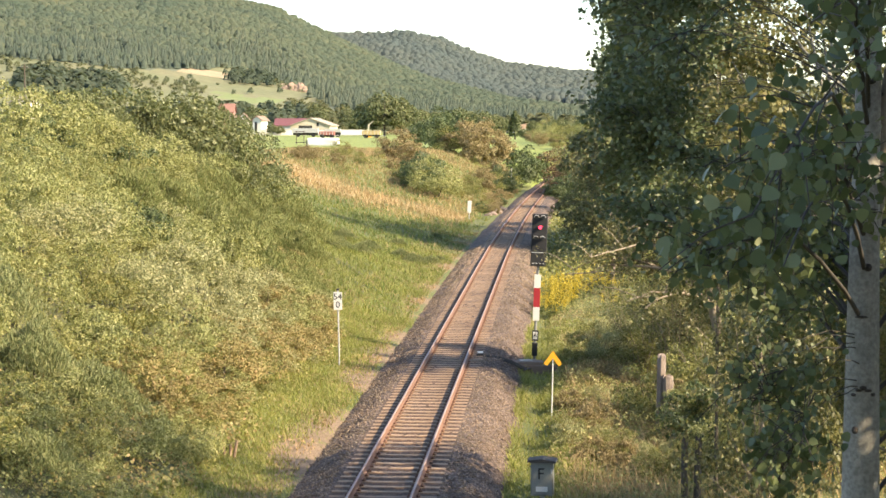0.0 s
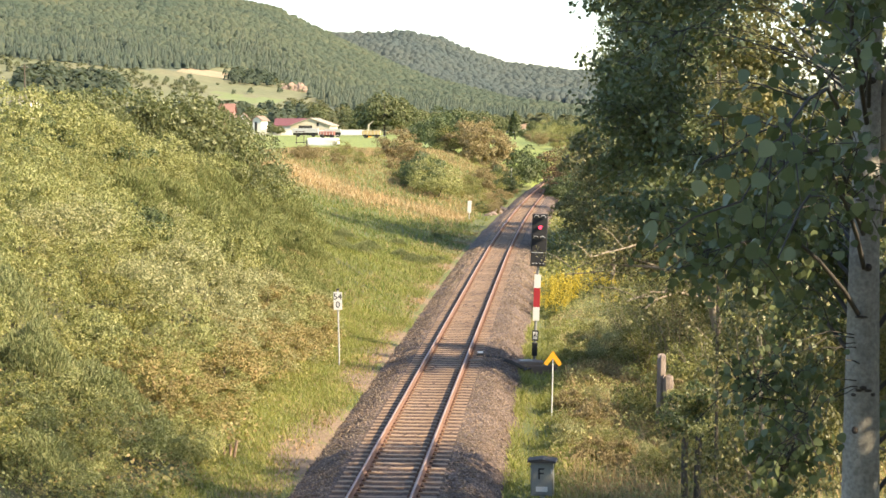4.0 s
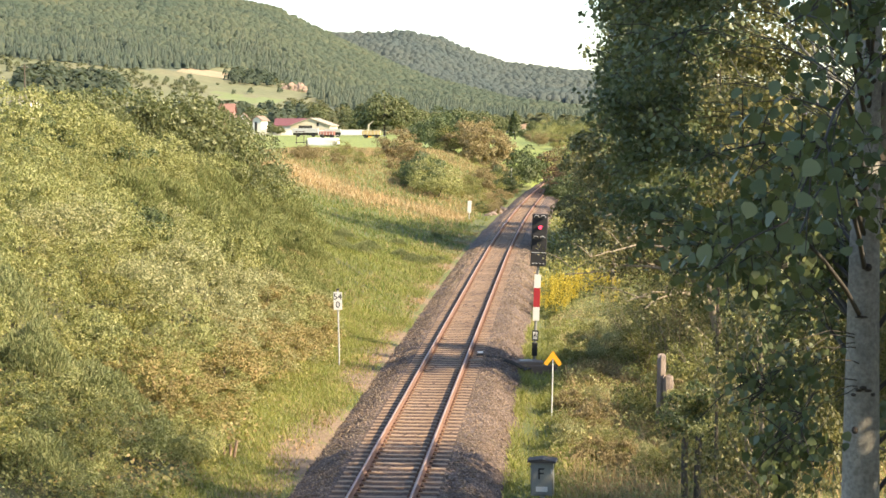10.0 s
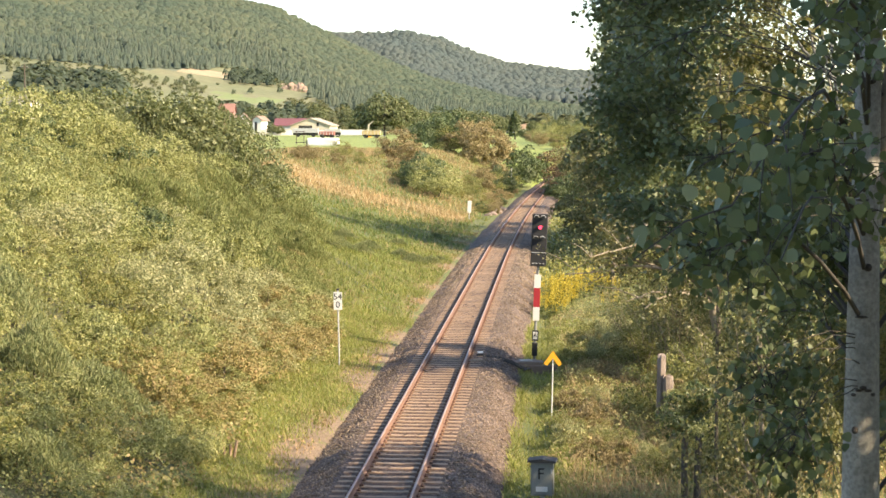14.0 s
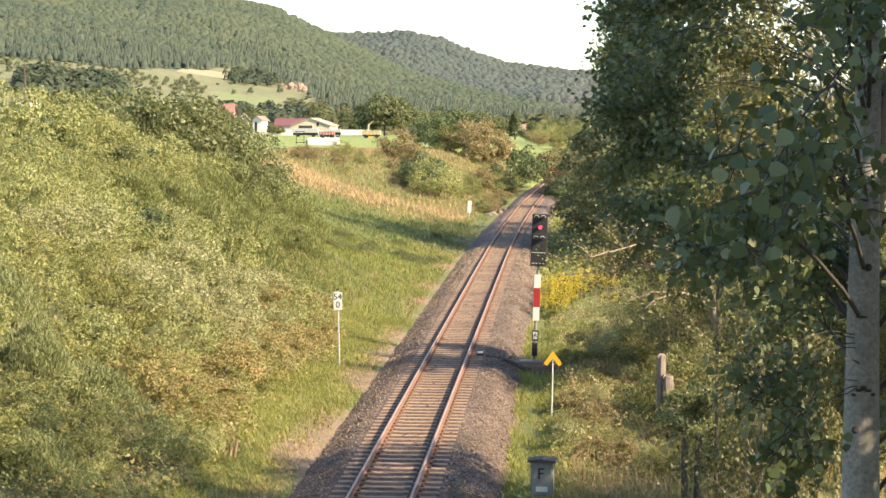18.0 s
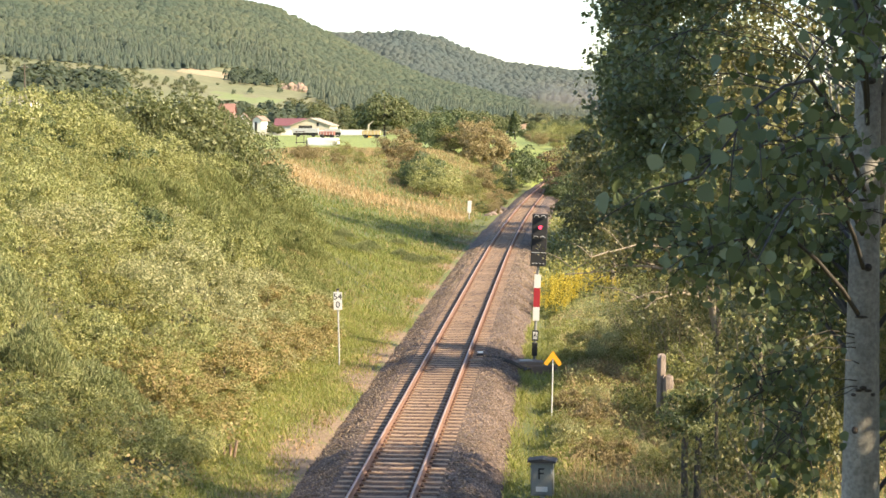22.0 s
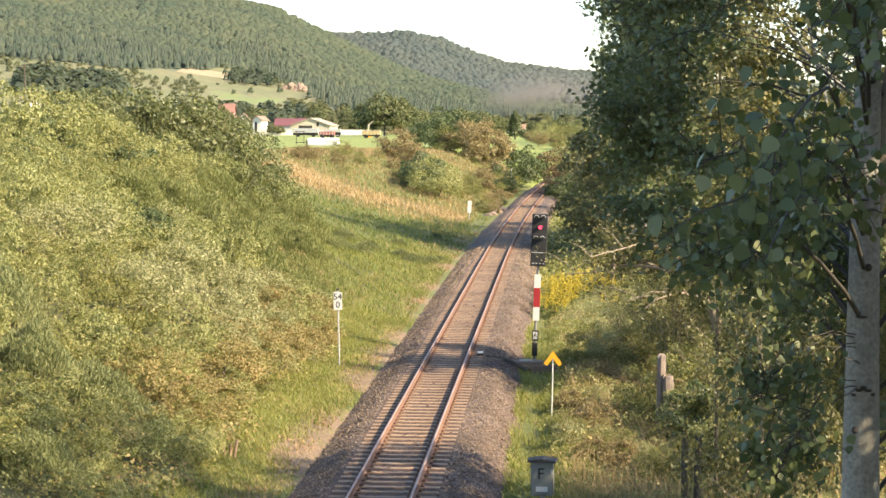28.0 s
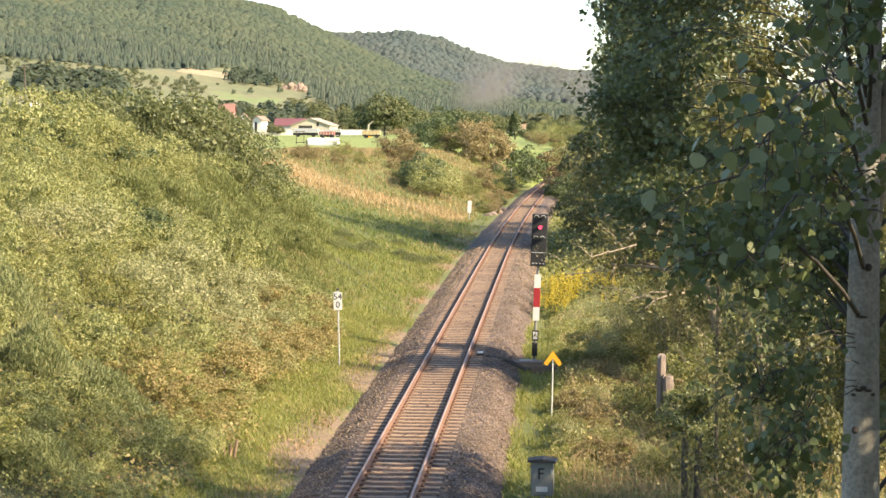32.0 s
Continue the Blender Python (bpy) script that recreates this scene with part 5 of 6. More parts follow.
fence_post(3.07, 43.0, 1.95, 0, 0.095)
fence_post(3.38, 43.2, 1.9, 1, 0.09)

magnet = thing("track_magnet", "dark track magnet bolted beside the rail with cables", "track magnet", pose(-3.0, 68.2, -0.2))
part("housing", boxed(-0.14, 0.14, -0.35, 0.35, -0.06, 0.10, bevel=0.03), SIGN_BLACK, magnet)
part("cover", boxed(-0.10, 0.10, -0.22, 0.22, 0.10, 0.13, bevel=0.01), GALVANISED, magnet, "pale steel cover")
for k in range(3):
    path = [(0.1, 0.1 - 0.15 * k, 0.0), (0.6, 0.0 - 0.2 * k, -0.05), (1.2, 0.1 - 0.35 * k, -0.22), (1.7, 0.5 - 0.3 * k, -0.55), (2.1, 1.4 - 0.1 * k, -0.62)]
    part("cable", np_mesh("cable", *tube(path, [0.03] * 5, 6), True), CABLE, magnet, "black cable lying on the ballast")
bolt = thing("timber_wedge", "pale timber wedge lying beside the rail", "timber", pose(-3.05, 66.3, -0.16, 0, 0, 20))
part("piece", boxed(-0.28, 0.28, -0.06, 0.06, -0.03, 0.05, bevel=0.01), WOOD_GREY, bolt)
pit = thing("cable_pit", "low concrete cable pit with a timber board at the signal", "cable pit", pose(-1.25, 69.6, ground_at(-1.25, 69.6), 0, 0, 12))
part("kerb", boxed(-0.5, 0.5, -0.4, 0.4, -0.3, 0.32, bevel=0.03), PIT_WOOD, pit, "dark timber kerb")
part("board", boxed(-0.45, 1.1, -0.75, -0.66, -0.2, 0.22, bevel=0.02), PIT_WOOD, pit, "brown timber edge board")
part("plate", boxed(-0.3, 0.2, -0.25, 0.2, 0.32, 0.36, bevel=0.01), CONCRETE, pit, "pale lid")
stump = thing("cut_stump", "pale cut stump with split stems beside the path", "stump", pose(-8.92, 47.4, ground_at(-8.92, 47.4)))
for k, (dx, lean, h) in enumerate(((-0.10, -0.08, 0.44), (0.02, 0.02, 0.34), (0.11, 0.10, 0.46))):
    part("stem", rod(bmesh.new(), (dx, 0.03 * k, -0.1), (dx + lean, 0.03 * k, h), 0.05, 0.038, 8), SLEEPER, stump)
post = thing("post", "thin pale post at the far end of the cutting", "post", pose(-6.2, 232, ground_at(-6.2, 232)))
part("pole", rod(bmesh.new(), (0, 0, -0.3), (0, 0, 3.2), 0.06, 0.05, 8), GALVANISED, post)

for x, y, size in ((-6.6, 178, 0.5), (-6.3, 181, 0.65), (-6.7, 184, 0.5), (-6.1, 187, 0.7), (-7.0, 176, 0.4)):
    rock = thing("rock", "pale sandstone block at the foot of the cutting", "rock", pose(x, y, ground_at(x, y), 0, 0, 37 * size * 10), "rocks of the cutting")
    bm = bmesh.new()
    bmesh.ops.create_icosphere(bm, subdivisions=2, radius=size)
    for v in bm.verts:
        v.co *= 1 + 0.35 * noise.noise(v.co * 2.3 + Vector((x, y, 0)))
        v.co.z *= 0.7
    part("block", bm, STONES, rock)

marker = thing("marker_post", "short white marker board on the cutting slope", "track sign", pose(-8.34, 165, ground_at(-8.34, 165), 0, 2, 0))
part("post", rod(bmesh.new(), (0, 0.05, -0.3), (0, 0.05, 1.7), 0.04, 0.04, 8), GALVANISED, marker)
part("board", boxed(-0.18, 0.18, -0.02, 0.02, 0.75, 1.85, bevel=0.01), SIGN_WHITE, marker)

# ---- the farm ----
def house(name, label, x, y, w, l, eave, ridge, wall_m, roof_m, turn, windows=()):
    """Gable to the front (-y): w wide, l deep."""
    top = thing(name, label, "building", pose(x, y, ground_at(x, y) - 0.1, 0, 0, turn))
    part("wall", prism(bmesh.new(), [(-w / 2, 0), (w / 2, 0), (w / 2, eave), (0, ridge), (-w / 2, eave)], 0, l), wall_m, top)
    for s in (-1, 1):
        t = 0.22
        o = [(0, ridge + t), (0, ridge + 0.02), (s * (w / 2 + 0.5), eave - 0.3), (s * (w / 2 + 0.5), eave - 0.3 + t)]
        part("roof", prism(bmesh.new(), o, -0.5, l + 0.5), roof_m, top)
    for wx, wz, ww, wh, m in windows:
        win = part("window", boxed(wx - ww / 2, wx + ww / 2, -0.06, -0.01, wz - wh / 2, wz + wh / 2), m, top)
    return top


# DARK_HOLE openings are dark plates on the wall, painted for the shade inside
house("barn", "cream gabled barn with a pale sheet roof and a dark opening", -84.2, 600, 13.4, 22, 2.9, 5.2, CREAM, ROOF_GREY, 0, [(-1.6, 2.0, 4.6, 1.6, DARK_HOLE), (2.6, 3.2, 0.8, 1.3, DARK_HOLE)])
house("barn", "long low barn with a dark red sheet roof", -87.4, 620, 9.0, 11.4, 2.8, 5.0, WHITEWASH, ROOF_RED, 90)
house("house", "white farmhouse with a brown tiled roof", -99.8, 560, 3.2, 8, 4.9, 7.0, WHITEWASH, ROOF_BROWN, 8, [(-0.7, 3.0, 0.6, 1.2, GLASS_DARK), (0.8, 3.0, 0.6, 1.2, GLASS_DARK)])
house("house", "long farmhouse part with a low brown roof", -100.8, 566, 6.0, 5.6, 3.6, 6.2, WHITEWASH, ROOF_BROWN, 92)
house("house", "narrow white farmhouse wing with a dark doorway", -94.9, 556, 2.8, 7, 4.9, 6.0, WHITEWASH, ROOF_BROWN, -8, [(-0.3, 2.6, 0.8, 3.4, DARK_HOLE)])
house("house", "house with an orange tiled roof behind the farm", -117.4, 640, 5.0, 5.2, 7.6, 10.4, ROOF_ORANGE, ROOF_ORANGE, 90)
house("house", "small house with a red roof down the valley", -11.6, 600, 3.0, 4, 1.5, 3.0, WHITEWASH, SLEEPER, 78)
house("shed", "long shed with a pale roof behind the bank", -89.3, 300, 2.8, 5, 7.2, 8.3, WHITEWASH, ROOF_GREY, 60)
house("shed", "small white shed roof behind the bank", -80.6, 300, 2.0, 4, 5.9, 6.9, WHITEWASH, ROOF_GREY, 40)


def trailer(x, y, w, h, m, label, z0=0.7):
    top = thing("farm_trailer", label, "trailer", pose(x, y, ground_at(x, y), 0, 0, 0), "farm trailers")
    body = part("body", boxed(-w / 2, w / 2, -1.1, 1.1, z0, z0 + h, bevel=0.06), m, top)
    for i in range(5):
        c = -w / 2 + w * (i + 0.5) / 5
        part("side_post", boxed(c - 0.05, c + 0.05, -1.16, -1.10, z0, z0 + h, bevel=0.01), GALVANISED, body)
    for s in (-0.3, 0.3):
        for q in (-1.0, 1.0):
            part("wheel", rod(bmesh.new(), (w * s, q - 0.15, 0.45), (w * s, q + 0.15, 0.45), 0.45, 0.45, 14), SIGN_BLACK, top)
    part("chassis", boxed(-w / 2 + 0.1, w / 2 - 0.1, -0.5, 0.5, 0.45, z0, bevel=0.02), SIGN_BLACK, top)
    part("drawbar", boxed(w / 2 - 0.2, w / 2 + 1.1, -0.06, 0.06, 0.5, 0.62), GALVANISED, top)


trailer(-68.6, 480, 7.0, 1.2, GALVANISED, "grey farm trailer parked on the meadow", 1.1)
trailer(-61.5, 482, 4.6, 0.9, GALVANISED, "second grey trailer parked behind the stack", 1.3)
trailer(-56.2, 430, 3.7, 0.9, TRAILER_RED, "faded red farm trailer parked on the meadow", 0.7)
trailer(-45.4, 430, 4.4, 1.0, TRAILER_YELLOW, "faded yellow farm trailer parked on the meadow", 0.8)
wall = thing("garden_wall", "long low white wall in front of the farm", "wall", pose(-77, 552, ground_at(-77, 552)))
part("wall", boxed(-16, 16, 0, 0.3, -0.2, 1.7), WHITEWASH, wall)
part("coping", boxed(-16.05, 16.05, -0.06, 0.36, 1.7, 1.8), CONCRETE, wall)
tarp = thing("covered_stack", "long stack under a white tarpaulin on the meadow", "stack", pose(-41.2, 310, ground_at(-41.2, 310)))
bm = boxed(-2.8, 2.8, -0.9, 0.9, -0.1, 1.35, bevel=0.3)
bmesh.ops.subdivide_edges(bm, edges=bm.edges, cuts=3, use_grid_fill=True)
for v in bm.verts:
    v.co.z += 0.06 * math.sin(v.co.x * 4) * math.cos(v.co.y * 3) * (v.co.z > 0.2)
    v.co.y += 0.05 * math.sin(v.co.x * 6 + v.co.z * 2)
part("cover", bm, SIGN_WHITE, tarp)
part("end_board", boxed(-2.95, -2.82, -0.7, 0.7, -0.1, 0.95, bevel=0.02), DARK_HOLE, tarp)
rack = thing("loading_crane", "white slanted loading crane on the meadow", "crane", pose(-50.6, 470, ground_at(-50.6, 470)))
part("post", rod(bmesh.new(), (0, 0, 0), (0.3, 0, 3.6), 0.26, 0.18, 10), CREAM, rack)
part("arm", rod(bmesh.new(), (0.3, 0, 3.4), (1.6, 0, 4.3), 0.14, 0.09, 8), CREAM, rack)
part("base", boxed(-0.7, 0.9, -0.6, 0.6, -0.1, 0.9, bevel=0.05), SIGN_ORANGE, rack)
gate = thing("hay_rack", "dark timber rack standing on the meadow", "rack", pose(-47.6, 326, ground_at(-47.6, 326)))
for s in (-0.7, 0.7):
    part("upright", boxed(s - 0.06, s + 0.06, -0.06, 0.06, -0.2, 2.5, bevel=0.01), BARK, gate)
for h in (0.3, 2.3):
    part("crossbar", boxed(-0.9, 0.9, 0.07, 0.15, h, h + 0.12, bevel=0.01), BARK, gate)
pole = thing("power_pole", "dark wooden power pole behind the bank", "pole", pose(-79, 260, ground_at(-79, 260)))
part("pole", rod(bmesh.new(), (0, 0, -0.3), (0, 0, 12.5), 0.15, 0.10, 10), BARK, pole)
part("crossarm", boxed(-0.5, 0.5, -0.05, 0.05, 11.9, 12.0, bevel=0.01), BARK, pole)
for s in (-0.4, 0.4):
    part("insulator", rod(bmesh.new(), (s, 0, 12.0), (s, 0, 12.16), 0.05, 0.03, 8), SIGN_WHITE, pole)


# ---- the poplar by the bridge ----
def poplar(x, y):
    z = ground_at(x, y)
    top = thing("poplar", "tall poplar with smooth grey bark and large dark leaves", "tree", pose(x, y, z))
    hs = np.linspace(-0.4, 22, 26)
    path = np.stack([0.03 * np.sin(hs * 0.5) + 0.010 * (hs - 8), 0.06 * np.cos(hs * 0.4), hs], 1)
    rad = np.interp(hs, [-0.4, 0.5, 7, 8.1, 9.8, 12, 22], [0.30, 0.22, 0.142, 0.122, 0.095, 0.08, 0.02])
    trunk = part("trunk", np_mesh("trunk", *tube(path, rad, 16), True), POPLAR_BARK, top)
    r = np.random.default_rng(9)
    for k in range(16):
        h, a = 4.2 + 0.55 * k + r.uniform(-0.2, 0.2) - z, r.uniform(2.4, 6.2)
        q = float(np.interp(h, hs, rad)) * 0.93
        bm = bmesh.new()
        bmesh.ops.create_uvsphere(bm, u_segments=10, v_segments=7, radius=1.0)
        at = Matrix.Translation((q * math.cos(a), q * math.sin(a), h)) @ Matrix.Rotation(a, 4, "Z") @ Matrix.Diagonal((0.022, r.uniform(0.02, 0.06), r.uniform(0.012, 0.035), 1))
        bmesh.ops.transform(bm, matrix=at, verts=bm.verts)
        part("knot", bm, BARK_KNOT, trunk, "dark bark knot")
    return top


the_poplar = poplar(2.30, 13.5)
for h, dx, wide, tall in ((6.82, -0.01, 0.028, 0.018), (6.80, -0.04, 0.03, 0.012), (6.80, 0.025, 0.03, 0.012), (6.765, -0.075, 0.024, 0.014), (6.77, 0.06, 0.022, 0.016), (6.50, -0.06, 0.03, 0.035), (8.22, -0.04, 0.05, 0.012), (7.72, 0.01, 0.03, 0.03), (5.9, -0.07, 0.05, 0.035), (9.1, -0.02, 0.06, 0.03), (7.35, -0.03, 0.05, 0.01), (8.15, 0.03, 0.05, 0.008)):
    bm = bmesh.new()
    bmesh.ops.create_uvsphere(bm, u_segments=12, v_segments=8, radius=1.0)
    hz = h - the_poplar.location.z
    cx = 0.03 * math.sin(hz * 0.5) + 0.010 * (hz - 8)
    bmesh.ops.transform(bm, matrix=Matrix.Translation((cx + dx, 0.06 * math.cos(hz * 0.4) - 0.126 + abs(dx) * 0.45, hz)) @ Matrix.Diagonal((wide, 0.03, tall, 1)), verts=bm.verts)
    part("branch_scar", bm, BARK_KNOT, the_poplar, "dark scar of a lost branch")
BRANCHES = []
LEAF_EDGE = np.array([(-0.40, 0.10), (-0.30, 0.36), (-0.05, 0.46), (0.22, 0.33), (0.54, 0.0), (0.22, -0.33), (-0.05, -0.46), (-0.30, -0.36), (-0.40, -0.10)])


def broad_leaves(name, p, n, size, r, spread=0.8):
    """Broad pointed poplar leaves, slightly cupped."""
    k = len(p)
    n = unit(np.asarray(n) + r.normal(0, spread, (k, 3)))
    t = unit(np.cross(n, r.normal(0, 1, (k, 3))) + np.array([0, 0, -0.9]))
    b = unit(np.cross(n, t))
    n = np.cross(t, b)
    s = (size * r.uniform(0.6, 1.25, k))[:, None, None]
    e = LEAF_EDGE
    v = p[:, None] + s * (e[None, :, :1] * t[:, None] + e[None, :, 1:] * b[:, None] + (np.abs(e[None, :, 1:]) * 0.22) * n[:, None])
    return np_mesh(name, v.reshape(-1, 3), np.arange(9 * k).reshape(k, 9))


def poplar_branch(stem, h, tip, n_leaf, leaf, seed, wide=0.5, sway=True, broad=True, bare=0.25):
    """A limb from the trunk at height h (world) to tip, with its twigs and leaves. It sways about its root."""
    r = np.random.default_rng(seed)
    base = stem.matrix_basis.translation
    root = np.array([0.0, 0.0, h - base.z])
    way = np.array(tip) - np.array(base) - root
    ts = np.linspace(0, 1, 7)
    path = ts[:, None] * way + np.stack([0 * ts, 0 * ts, np.sin(ts * np.pi) * 0.10 * np.linalg.norm(way)], 1) + r.normal(0, 0.03, (7, 3)) * ts[:, None]
    ob = part("limb", np_mesh("limb", *tube(path, np.interp(ts, [0, 1], [0.02, 0.004]) * (0.26 if bare > 0.5 else 1.0), 6), True), LIMB_BARK, stem, at=pose(*root))
    places = []
    for k in range(12):
        t0 = r.uniform(bare, 1.0)
        a = np.array([np.interp(t0, ts, path[:, j]) for j in range(3)])
        b = a + np.clip(r.normal(0, 1, 3), -1.5, 1.5) * wide * np.array([0.8, 0.8, 0.75]) + way * 0.06
        if sway:
            part("twig", np_mesh("twig", *tube([a, (a + b) / 2 + [0, 0, 0.04], b], [0.005, 0.004, 0.002], 4)), LIMB_BARK, ob)
        m = n_leaf // 12
        q = r.uniform(0.15, 1.05, m)[:, None]
        places.append(a * (1 - q) + b * q + np.clip(r.normal(0, 0.07, (m, 3)), -0.12, 0.12))
    p = np.concatenate(places)
    n = np.tile([-0.1, -0.45, 0.45], (len(p), 1))
    part("leaves", broad_leaves("leaves", p, n, leaf, r, 1.0) if broad else leaf_mesh("leaves", p, n, leaf, 0.95, 1.0, r, 0.12), LEAF_POPLAR, ob)
    if sway:
        BRANCHES.append((ob, Vector(root), seed))


r = np.random.default_rng(71)
count = 0
for row in range(7):
    for col in range(9):
        q = 0.034 + 0.0168 * col + r.uniform(-0.006, 0.006)
        e = 0.085 - 0.026 * row + r.uniform(-0.008, 0.008)
        if e < -0.05 and q < 0.07:
            continue
        if q > 0.102 and -0.006 < e < (0.062 if q < 0.135 else 0.046):
            continue
        if q > 0.146 and e < 0.055:
            continue
        back = q < 0.075 or r.uniform() < 0.35
        if (back and q > 0.075) or (back and q > 0.06 and r.uniform() < 0.45) or (q > 0.14 and e < -0.02):
            continue
        if not back and e > -0.02 and q < 0.14 and r.uniform() < (0.8 if 0.08 < q < 0.13 else 0.45):
            continue
        if not back and q > 0.122 and -0.085 < e < -0.015:
            continue
        close = not back and e < 0.0 and q > 0.105 and r.uniform() < 0.6
        if 0.075 < q < 0.135 and -0.01 < e < 0.06 and (not back or r.uniform() < 0.6):
            continue
        d = r.uniform(14.5, 19.5) if back else r.uniform(7.2, 8.6) if close else r.uniform(9.0, 12.5)
        tip = (q * d, d, 8.8 + e * d)
        root = min(tip[2], 10.5) - r.uniform(0.1, 0.9)
        if back:
            poplar_branch(the_poplar, root, tip, 900 if q < 0.06 else 600, 0.045 if q < 0.06 else 0.052, 100 + count, 0.21 if q < 0.06 else 0.36, True, False, 0.72)
        else:
            poplar_branch(the_poplar, root, tip, 132 if close else 192, 0.085 if close else 0.07, 100 + count, 0.34 if close else 0.40)
        count += 1
for k in range(12):
    q, e, d = r.uniform(0.030, 0.050), -0.035 + 0.0092 * k, r.uniform(16.0, 20.0)
    poplar_branch(the_poplar, 8.8 + e * d - r.uniform(0.1, 0.5), (q * d, d, 8.8 + e * d), 620, 0.048, 210 + k, 0.24, True, False, 0.85)
for k in range(4):
    q, e, d = 0.042 + 0.0075 * k + r.uniform(-0.004, 0.004), r.uniform(0.045, 0.075), r.uniform(13.0, 17.0)
    poplar_branch(the_poplar, 8.8 + e * d - r.uniform(0.1, 0.5), (q * d, d, 8.8 + e * d), 300, 0.055, 230 + k, 0.36, True, False, 0.8)
for k in range(15):
    q, e, d = r.uniform(0.031, 0.048), 0.075 - 0.0075 * k, r.uniform(17.0, 20.5)
    poplar_branch(the_poplar, 8.8 + e * d - r.uniform(0.1, 0.5), (q * d, d, 8.8 + e * d), 420, 0.055, 280 + k, 0.2, True, False, 0.87)
for k in range(9):
    q, e, d = r.uniform(0.100, 0.158), r.uniform(-0.112, -0.062), r.uniform(15.0, 18.5)
    poplar_branch(the_poplar, 8.8 + e * d - r.uniform(-0.2, 0.3), (q * d, d, 8.8 + e * d), 420, 0.055, 250 + k, 0.34, True, False)
for k in range(9):
    q, e, d = 0.074 + 0.0055 * k + r.uniform(-0.004, 0.004), r.uniform(-0.095, -0.055), r.uniform(11.5, 14.5)
    poplar_branch(the_poplar, 8.8 + e * d + r.uniform(0.2, 0.6), (q * d, d, 8.8 + e * d), 150, 0.072, 500 + k, 0.3, True, True, 0.75)
for k in range(5):
    q, e, d = 0.104 + 0.007 * k, -0.135 - 0.012 * (k % 4) - r.uniform(0, 0.02), r.uniform(11.0, 12.6)
    poplar_branch(the_poplar, 8.8 + e * d + 0.2, (q * d, d, 8.8 + e * d), 90, 0.06, 270 + k, 0.22, True, True, 0.75)
for k in range(3):
    q, e, d = 0.112 + 0.012 * k, -0.185 - r.uniform(-0.012, 0.02), r.uniform(11.2, 12.6)
    poplar_branch(the_poplar, 8.8 + e * d + 0.3, (q * d, d, 8.8 + e * d), 90, 0.07, 540 + k, 0.2, True, True, 0.8)
for i in range(26):
    a, h = r.uniform(0, 6.28), r.uniform(11.5, 19)
    d = r.uniform(1.4, 3.0)
    poplar_branch(the_poplar, h, (2.32 + d * math.cos(a), 13.5 + d * math.sin(a), h + 1.3), 200, 0.13, 300 + i, 0.7, False, False)
# sun-side limbs, mostly out of view, added to shade trunk and crown
for i in range(11):
    h = 5.0 + 0.42 * i
    poplar_branch(the_poplar, h, (r.uniform(3.5, 4.8), 14.6 + r.uniform(-0.6, 0.9), h + 0.8), 300, 0.11, 350 + i, 0.36, False, False)
part("fork", np_mesh("fork", *tube([(0.02, 0, 8.4 - the_poplar.location.z - 0.5), (0.16, 0.02, 9.0 - the_poplar.location.z), (0.34, 0.05, 10.2 - the_poplar.location.z), (0.5, 0.1, 12.5 - the_poplar.location.z)], [0.075, 0.07, 0.06, 0.03], 10), True), BARK_PALE, the_poplar, "brown rough-barked fork")
# neighbours in the row, unseen off to the east, added to shade this poplar
for k, (x, y) in enumerate(((6.6, 11.4), (6.4, 8.0), (6.2, 4.6))):
    other = poplar(x, y)
    for i in range(64):
        a, h = r.uniform(0, 6.28), 0.6 + 15.5 * (i + r.uniform()) / 64
        d = r.uniform(1.2, 3.0)
        poplar_branch(other, h, (x + d * math.cos(a), y + d * math.sin(a), h + 1.2), 600, 0.27, 600 + 70 * k + i, 0.75, False, False)

# ---- smoke ----
m_smoke, nt, bsdf, out = shader("smoke")
tc = nt.nodes.new("ShaderNodeTexCoord")
ln = nt.nodes.new("ShaderNodeVectorMath")
ln.operation = "LENGTH"
flat = nt.nodes.new("ShaderNodeVectorMath")
flat.operation = "MULTIPLY"
flat.inputs[1].default_value = (1, 0, 1)
nt.links.new(tc.outputs["Object"], flat.inputs[0])
nt.links.new(flat.outputs[0], ln.inputs[0])
fade = ramp(nt, ln.outputs["Value"], [(1, 1, 1), (0.5, 0.5, 0.5), (0, 0, 0)], [0.0, 0.5, 1.0])
cloud = ramp(nt, noise_tex(nt, 2.2, 5, 0.65), [(0, 0, 0), (1, 1, 1)], [0.3, 0.75])
dens = mixed(nt, mixed(nt, fade, cloud, 1.0, "MULTIPLY"), (0.58,) * 3, 1.0, "MULTIPLY")
tr = nt.nodes.new("ShaderNodeBsdfTransparent")
mx = nt.nodes.new("ShaderNodeMixShader")
nt.links.new(dens, mx.inputs[0])
nt.links.new(tr.outputs[0], mx.inputs[1])
nt.links.new(bsdf.outputs[0], mx.inputs[2])
nt.links.new(mx.outputs[0], out.inputs["Surface"])
bsdf.inputs["Base Color"].default_value = (0.160, 0.152, 0.160, 1)
bsdf.inputs["Roughness"].default_value = 1.0
PUFFS = []
bm = bmesh.new()
bmesh.ops.create_uvsphere(bm, u_segments=28, v_segments=16, radius=1.0)
for v in bm.verts:
    v.co.y *= 0.25
bmesh.ops.delete(bm, geom=[v for v in bm.verts if v.co.y > 0.02], context="VERTS")
puff_mesh = bpy.data.meshes.new("puff")
bm.to_mesh(puff_mesh)
bm.free()
puff_mesh.materials.append(m_smoke)
for p in puff_mesh.polygons:
    p.use_smooth = True
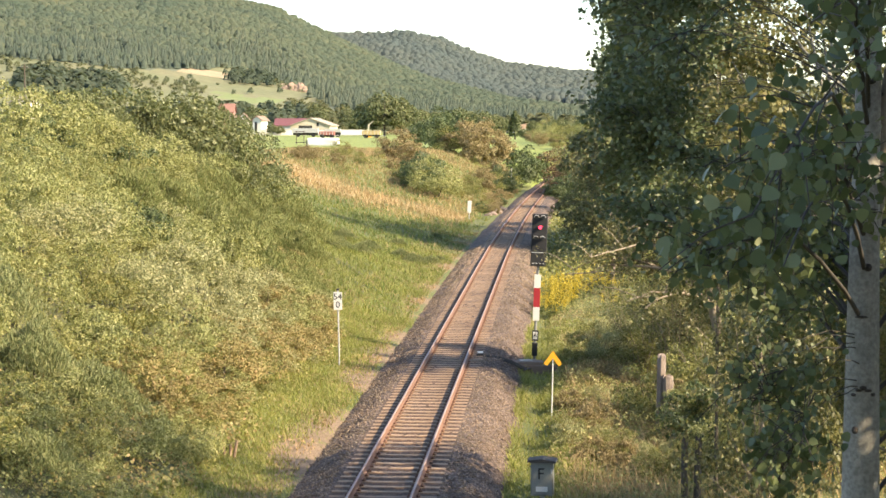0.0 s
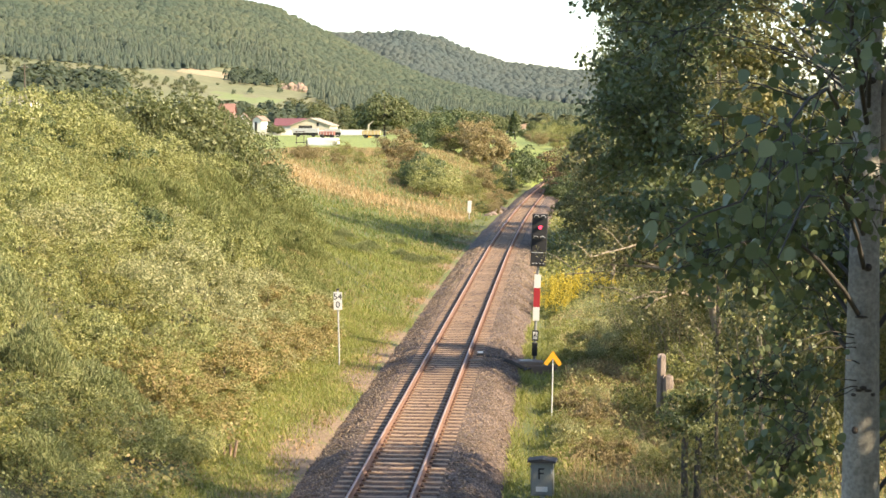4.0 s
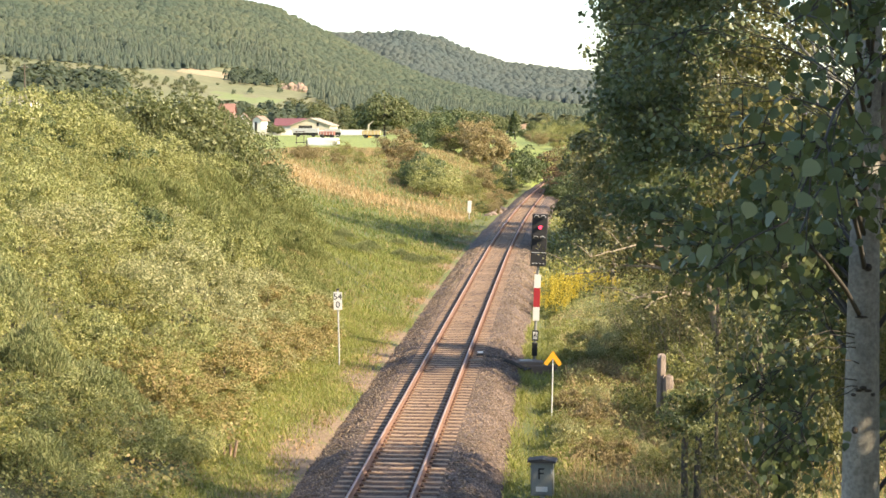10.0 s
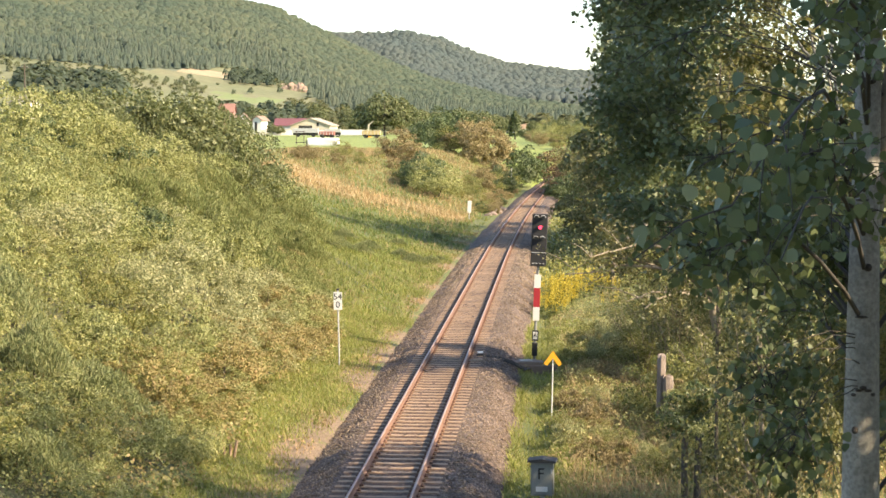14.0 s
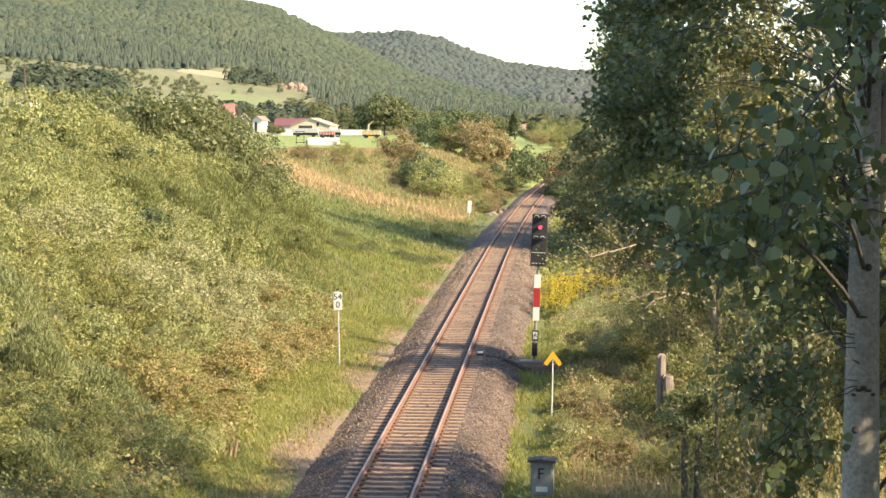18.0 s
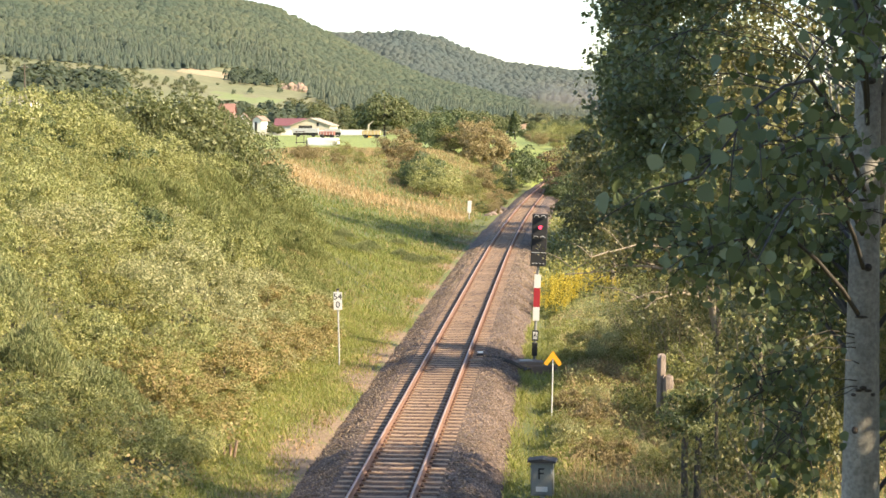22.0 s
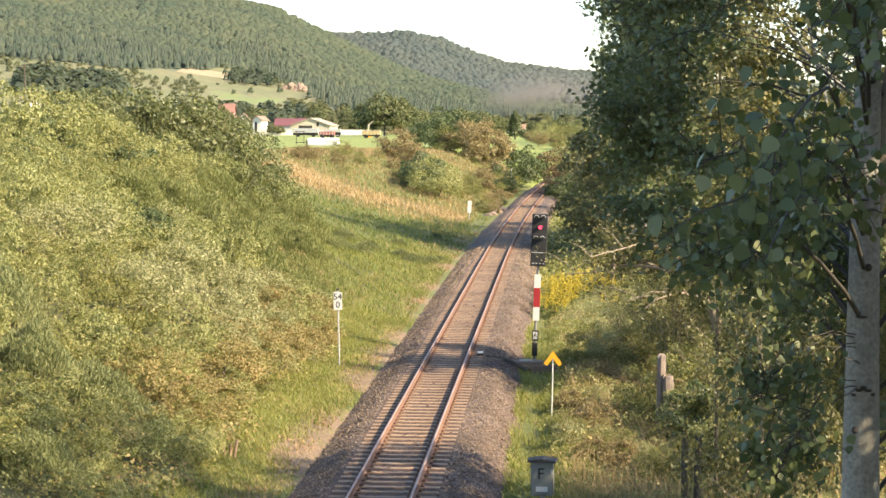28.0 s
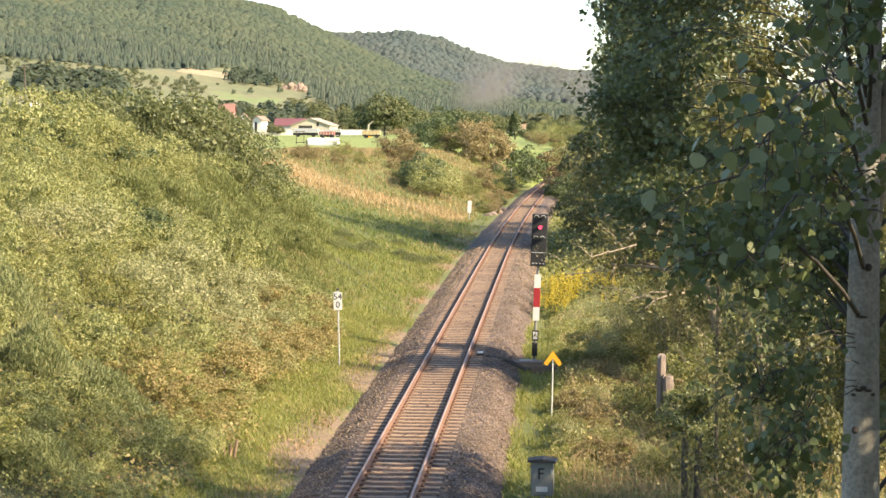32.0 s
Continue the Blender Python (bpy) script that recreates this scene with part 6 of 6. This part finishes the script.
# when it comes out from behind the trees, drift (m/s), height then, climb (m/s), size
for k, (t0, vx, z0, vz, size) in enumerate([(13.0, 1.9, 14.5, 0.0, 6), (15.4, 2.1, 14.0, 0.05, 7), (17.6, 2.3, 14.0, 0.1, 7), (19.4, 2.5, 14.0, 0.2, 8), (21.0, 2.8, 13.5, 0.4, 8), (22.4, 3.4, 13.5, 0.6, 8), (23.8, 4.0, 13.5, 0.9, 8), (25.0, 4.2, 13.5, 1.3, 9), (26.0, 4.0, 13.5, 1.9, 8), (26.8, 3.5, 13.5, 2.5, 8), (27.6, 3.3, 13.5, 2.6, 8), (28.4, 3.1, 13, 2.5, 7.5), (29.2, 3.0, 12.5, 2.5, 7), (29.8, 2.9, 12, 2.4, 6.5), (30.4, 2.8, 11.5, 2.2, 6), (31.0, 2.6, 10.5, 2.0, 5.5), (31.5, 2.4, 9.5, 1.8, 5)]):
    ob = new("smoke_puff", puff_mesh)
    tagged(ob, "thin grey smoke drifting over the far track", "smoke", "drifting smoke")
    ob.scale = (size * 1.35, size, size * 0.85)
    PUFFS.append((ob, t0, vx, vz, z0, 470 + 6 * k))


# ---- sleepers, last ----
sl = sleeper_mesh()
sl.materials.append(SLEEPER)
for y in SLEEPERS:
    part("sleeper", sl, None, track, at=along(y))


def motions():
    for ob, root, seed in BRANCHES:
        r = random.Random(seed)
        a, b, w1, w2 = r.uniform(0, 6), r.uniform(0, 6), r.uniform(1.6, 2.4), r.uniform(3.6, 5.0)
        rows = []
        t = 0.0
        while t <= 32.001:
            gust = 0.6 + 0.4 * math.sin(0.55 * t + seed * 0.02)
            s = gust * (1.4 * math.sin(w1 * t + a) + 0.5 * math.sin(w2 * t + b))
            q = gust * (0.8 * math.sin(w1 * 0.8 * t + b) + 0.4 * math.sin(w2 * 1.1 * t + a))
            rows.append((t, pose(*root, q, 0.4 * s, s)))
            t += 0.4
        walk(ob, rows)
    for k, whole in enumerate(SWAYING):
        crown = [o for o in whole.children if o.name.startswith("crown")][0]
        r = random.Random(900 + k)
        a, b = r.uniform(0, 6), r.uniform(0, 6)
        rows = []
        for i in range(65):
            t = i * 0.5
            rows.append((t, pose(0, 0, 0, 0.28 * math.sin(1.9 * t + a) + 0.12 * math.sin(4.1 * t + b), 0.3 * math.sin(1.6 * t + b) + 0.12 * math.sin(3.7 * t + a), 0)))
        walk(crown, rows)
    for ob, t0, vx, vz, z0, y in PUFFS:
        walk(ob, [(t, pose(12 - vx * (t - t0), y, z0 + vz * max(t - t0, 0), 0, 0, 0)) for t in (0.0, t0, (t0 + 32) / 2, 32.0)])


motions()
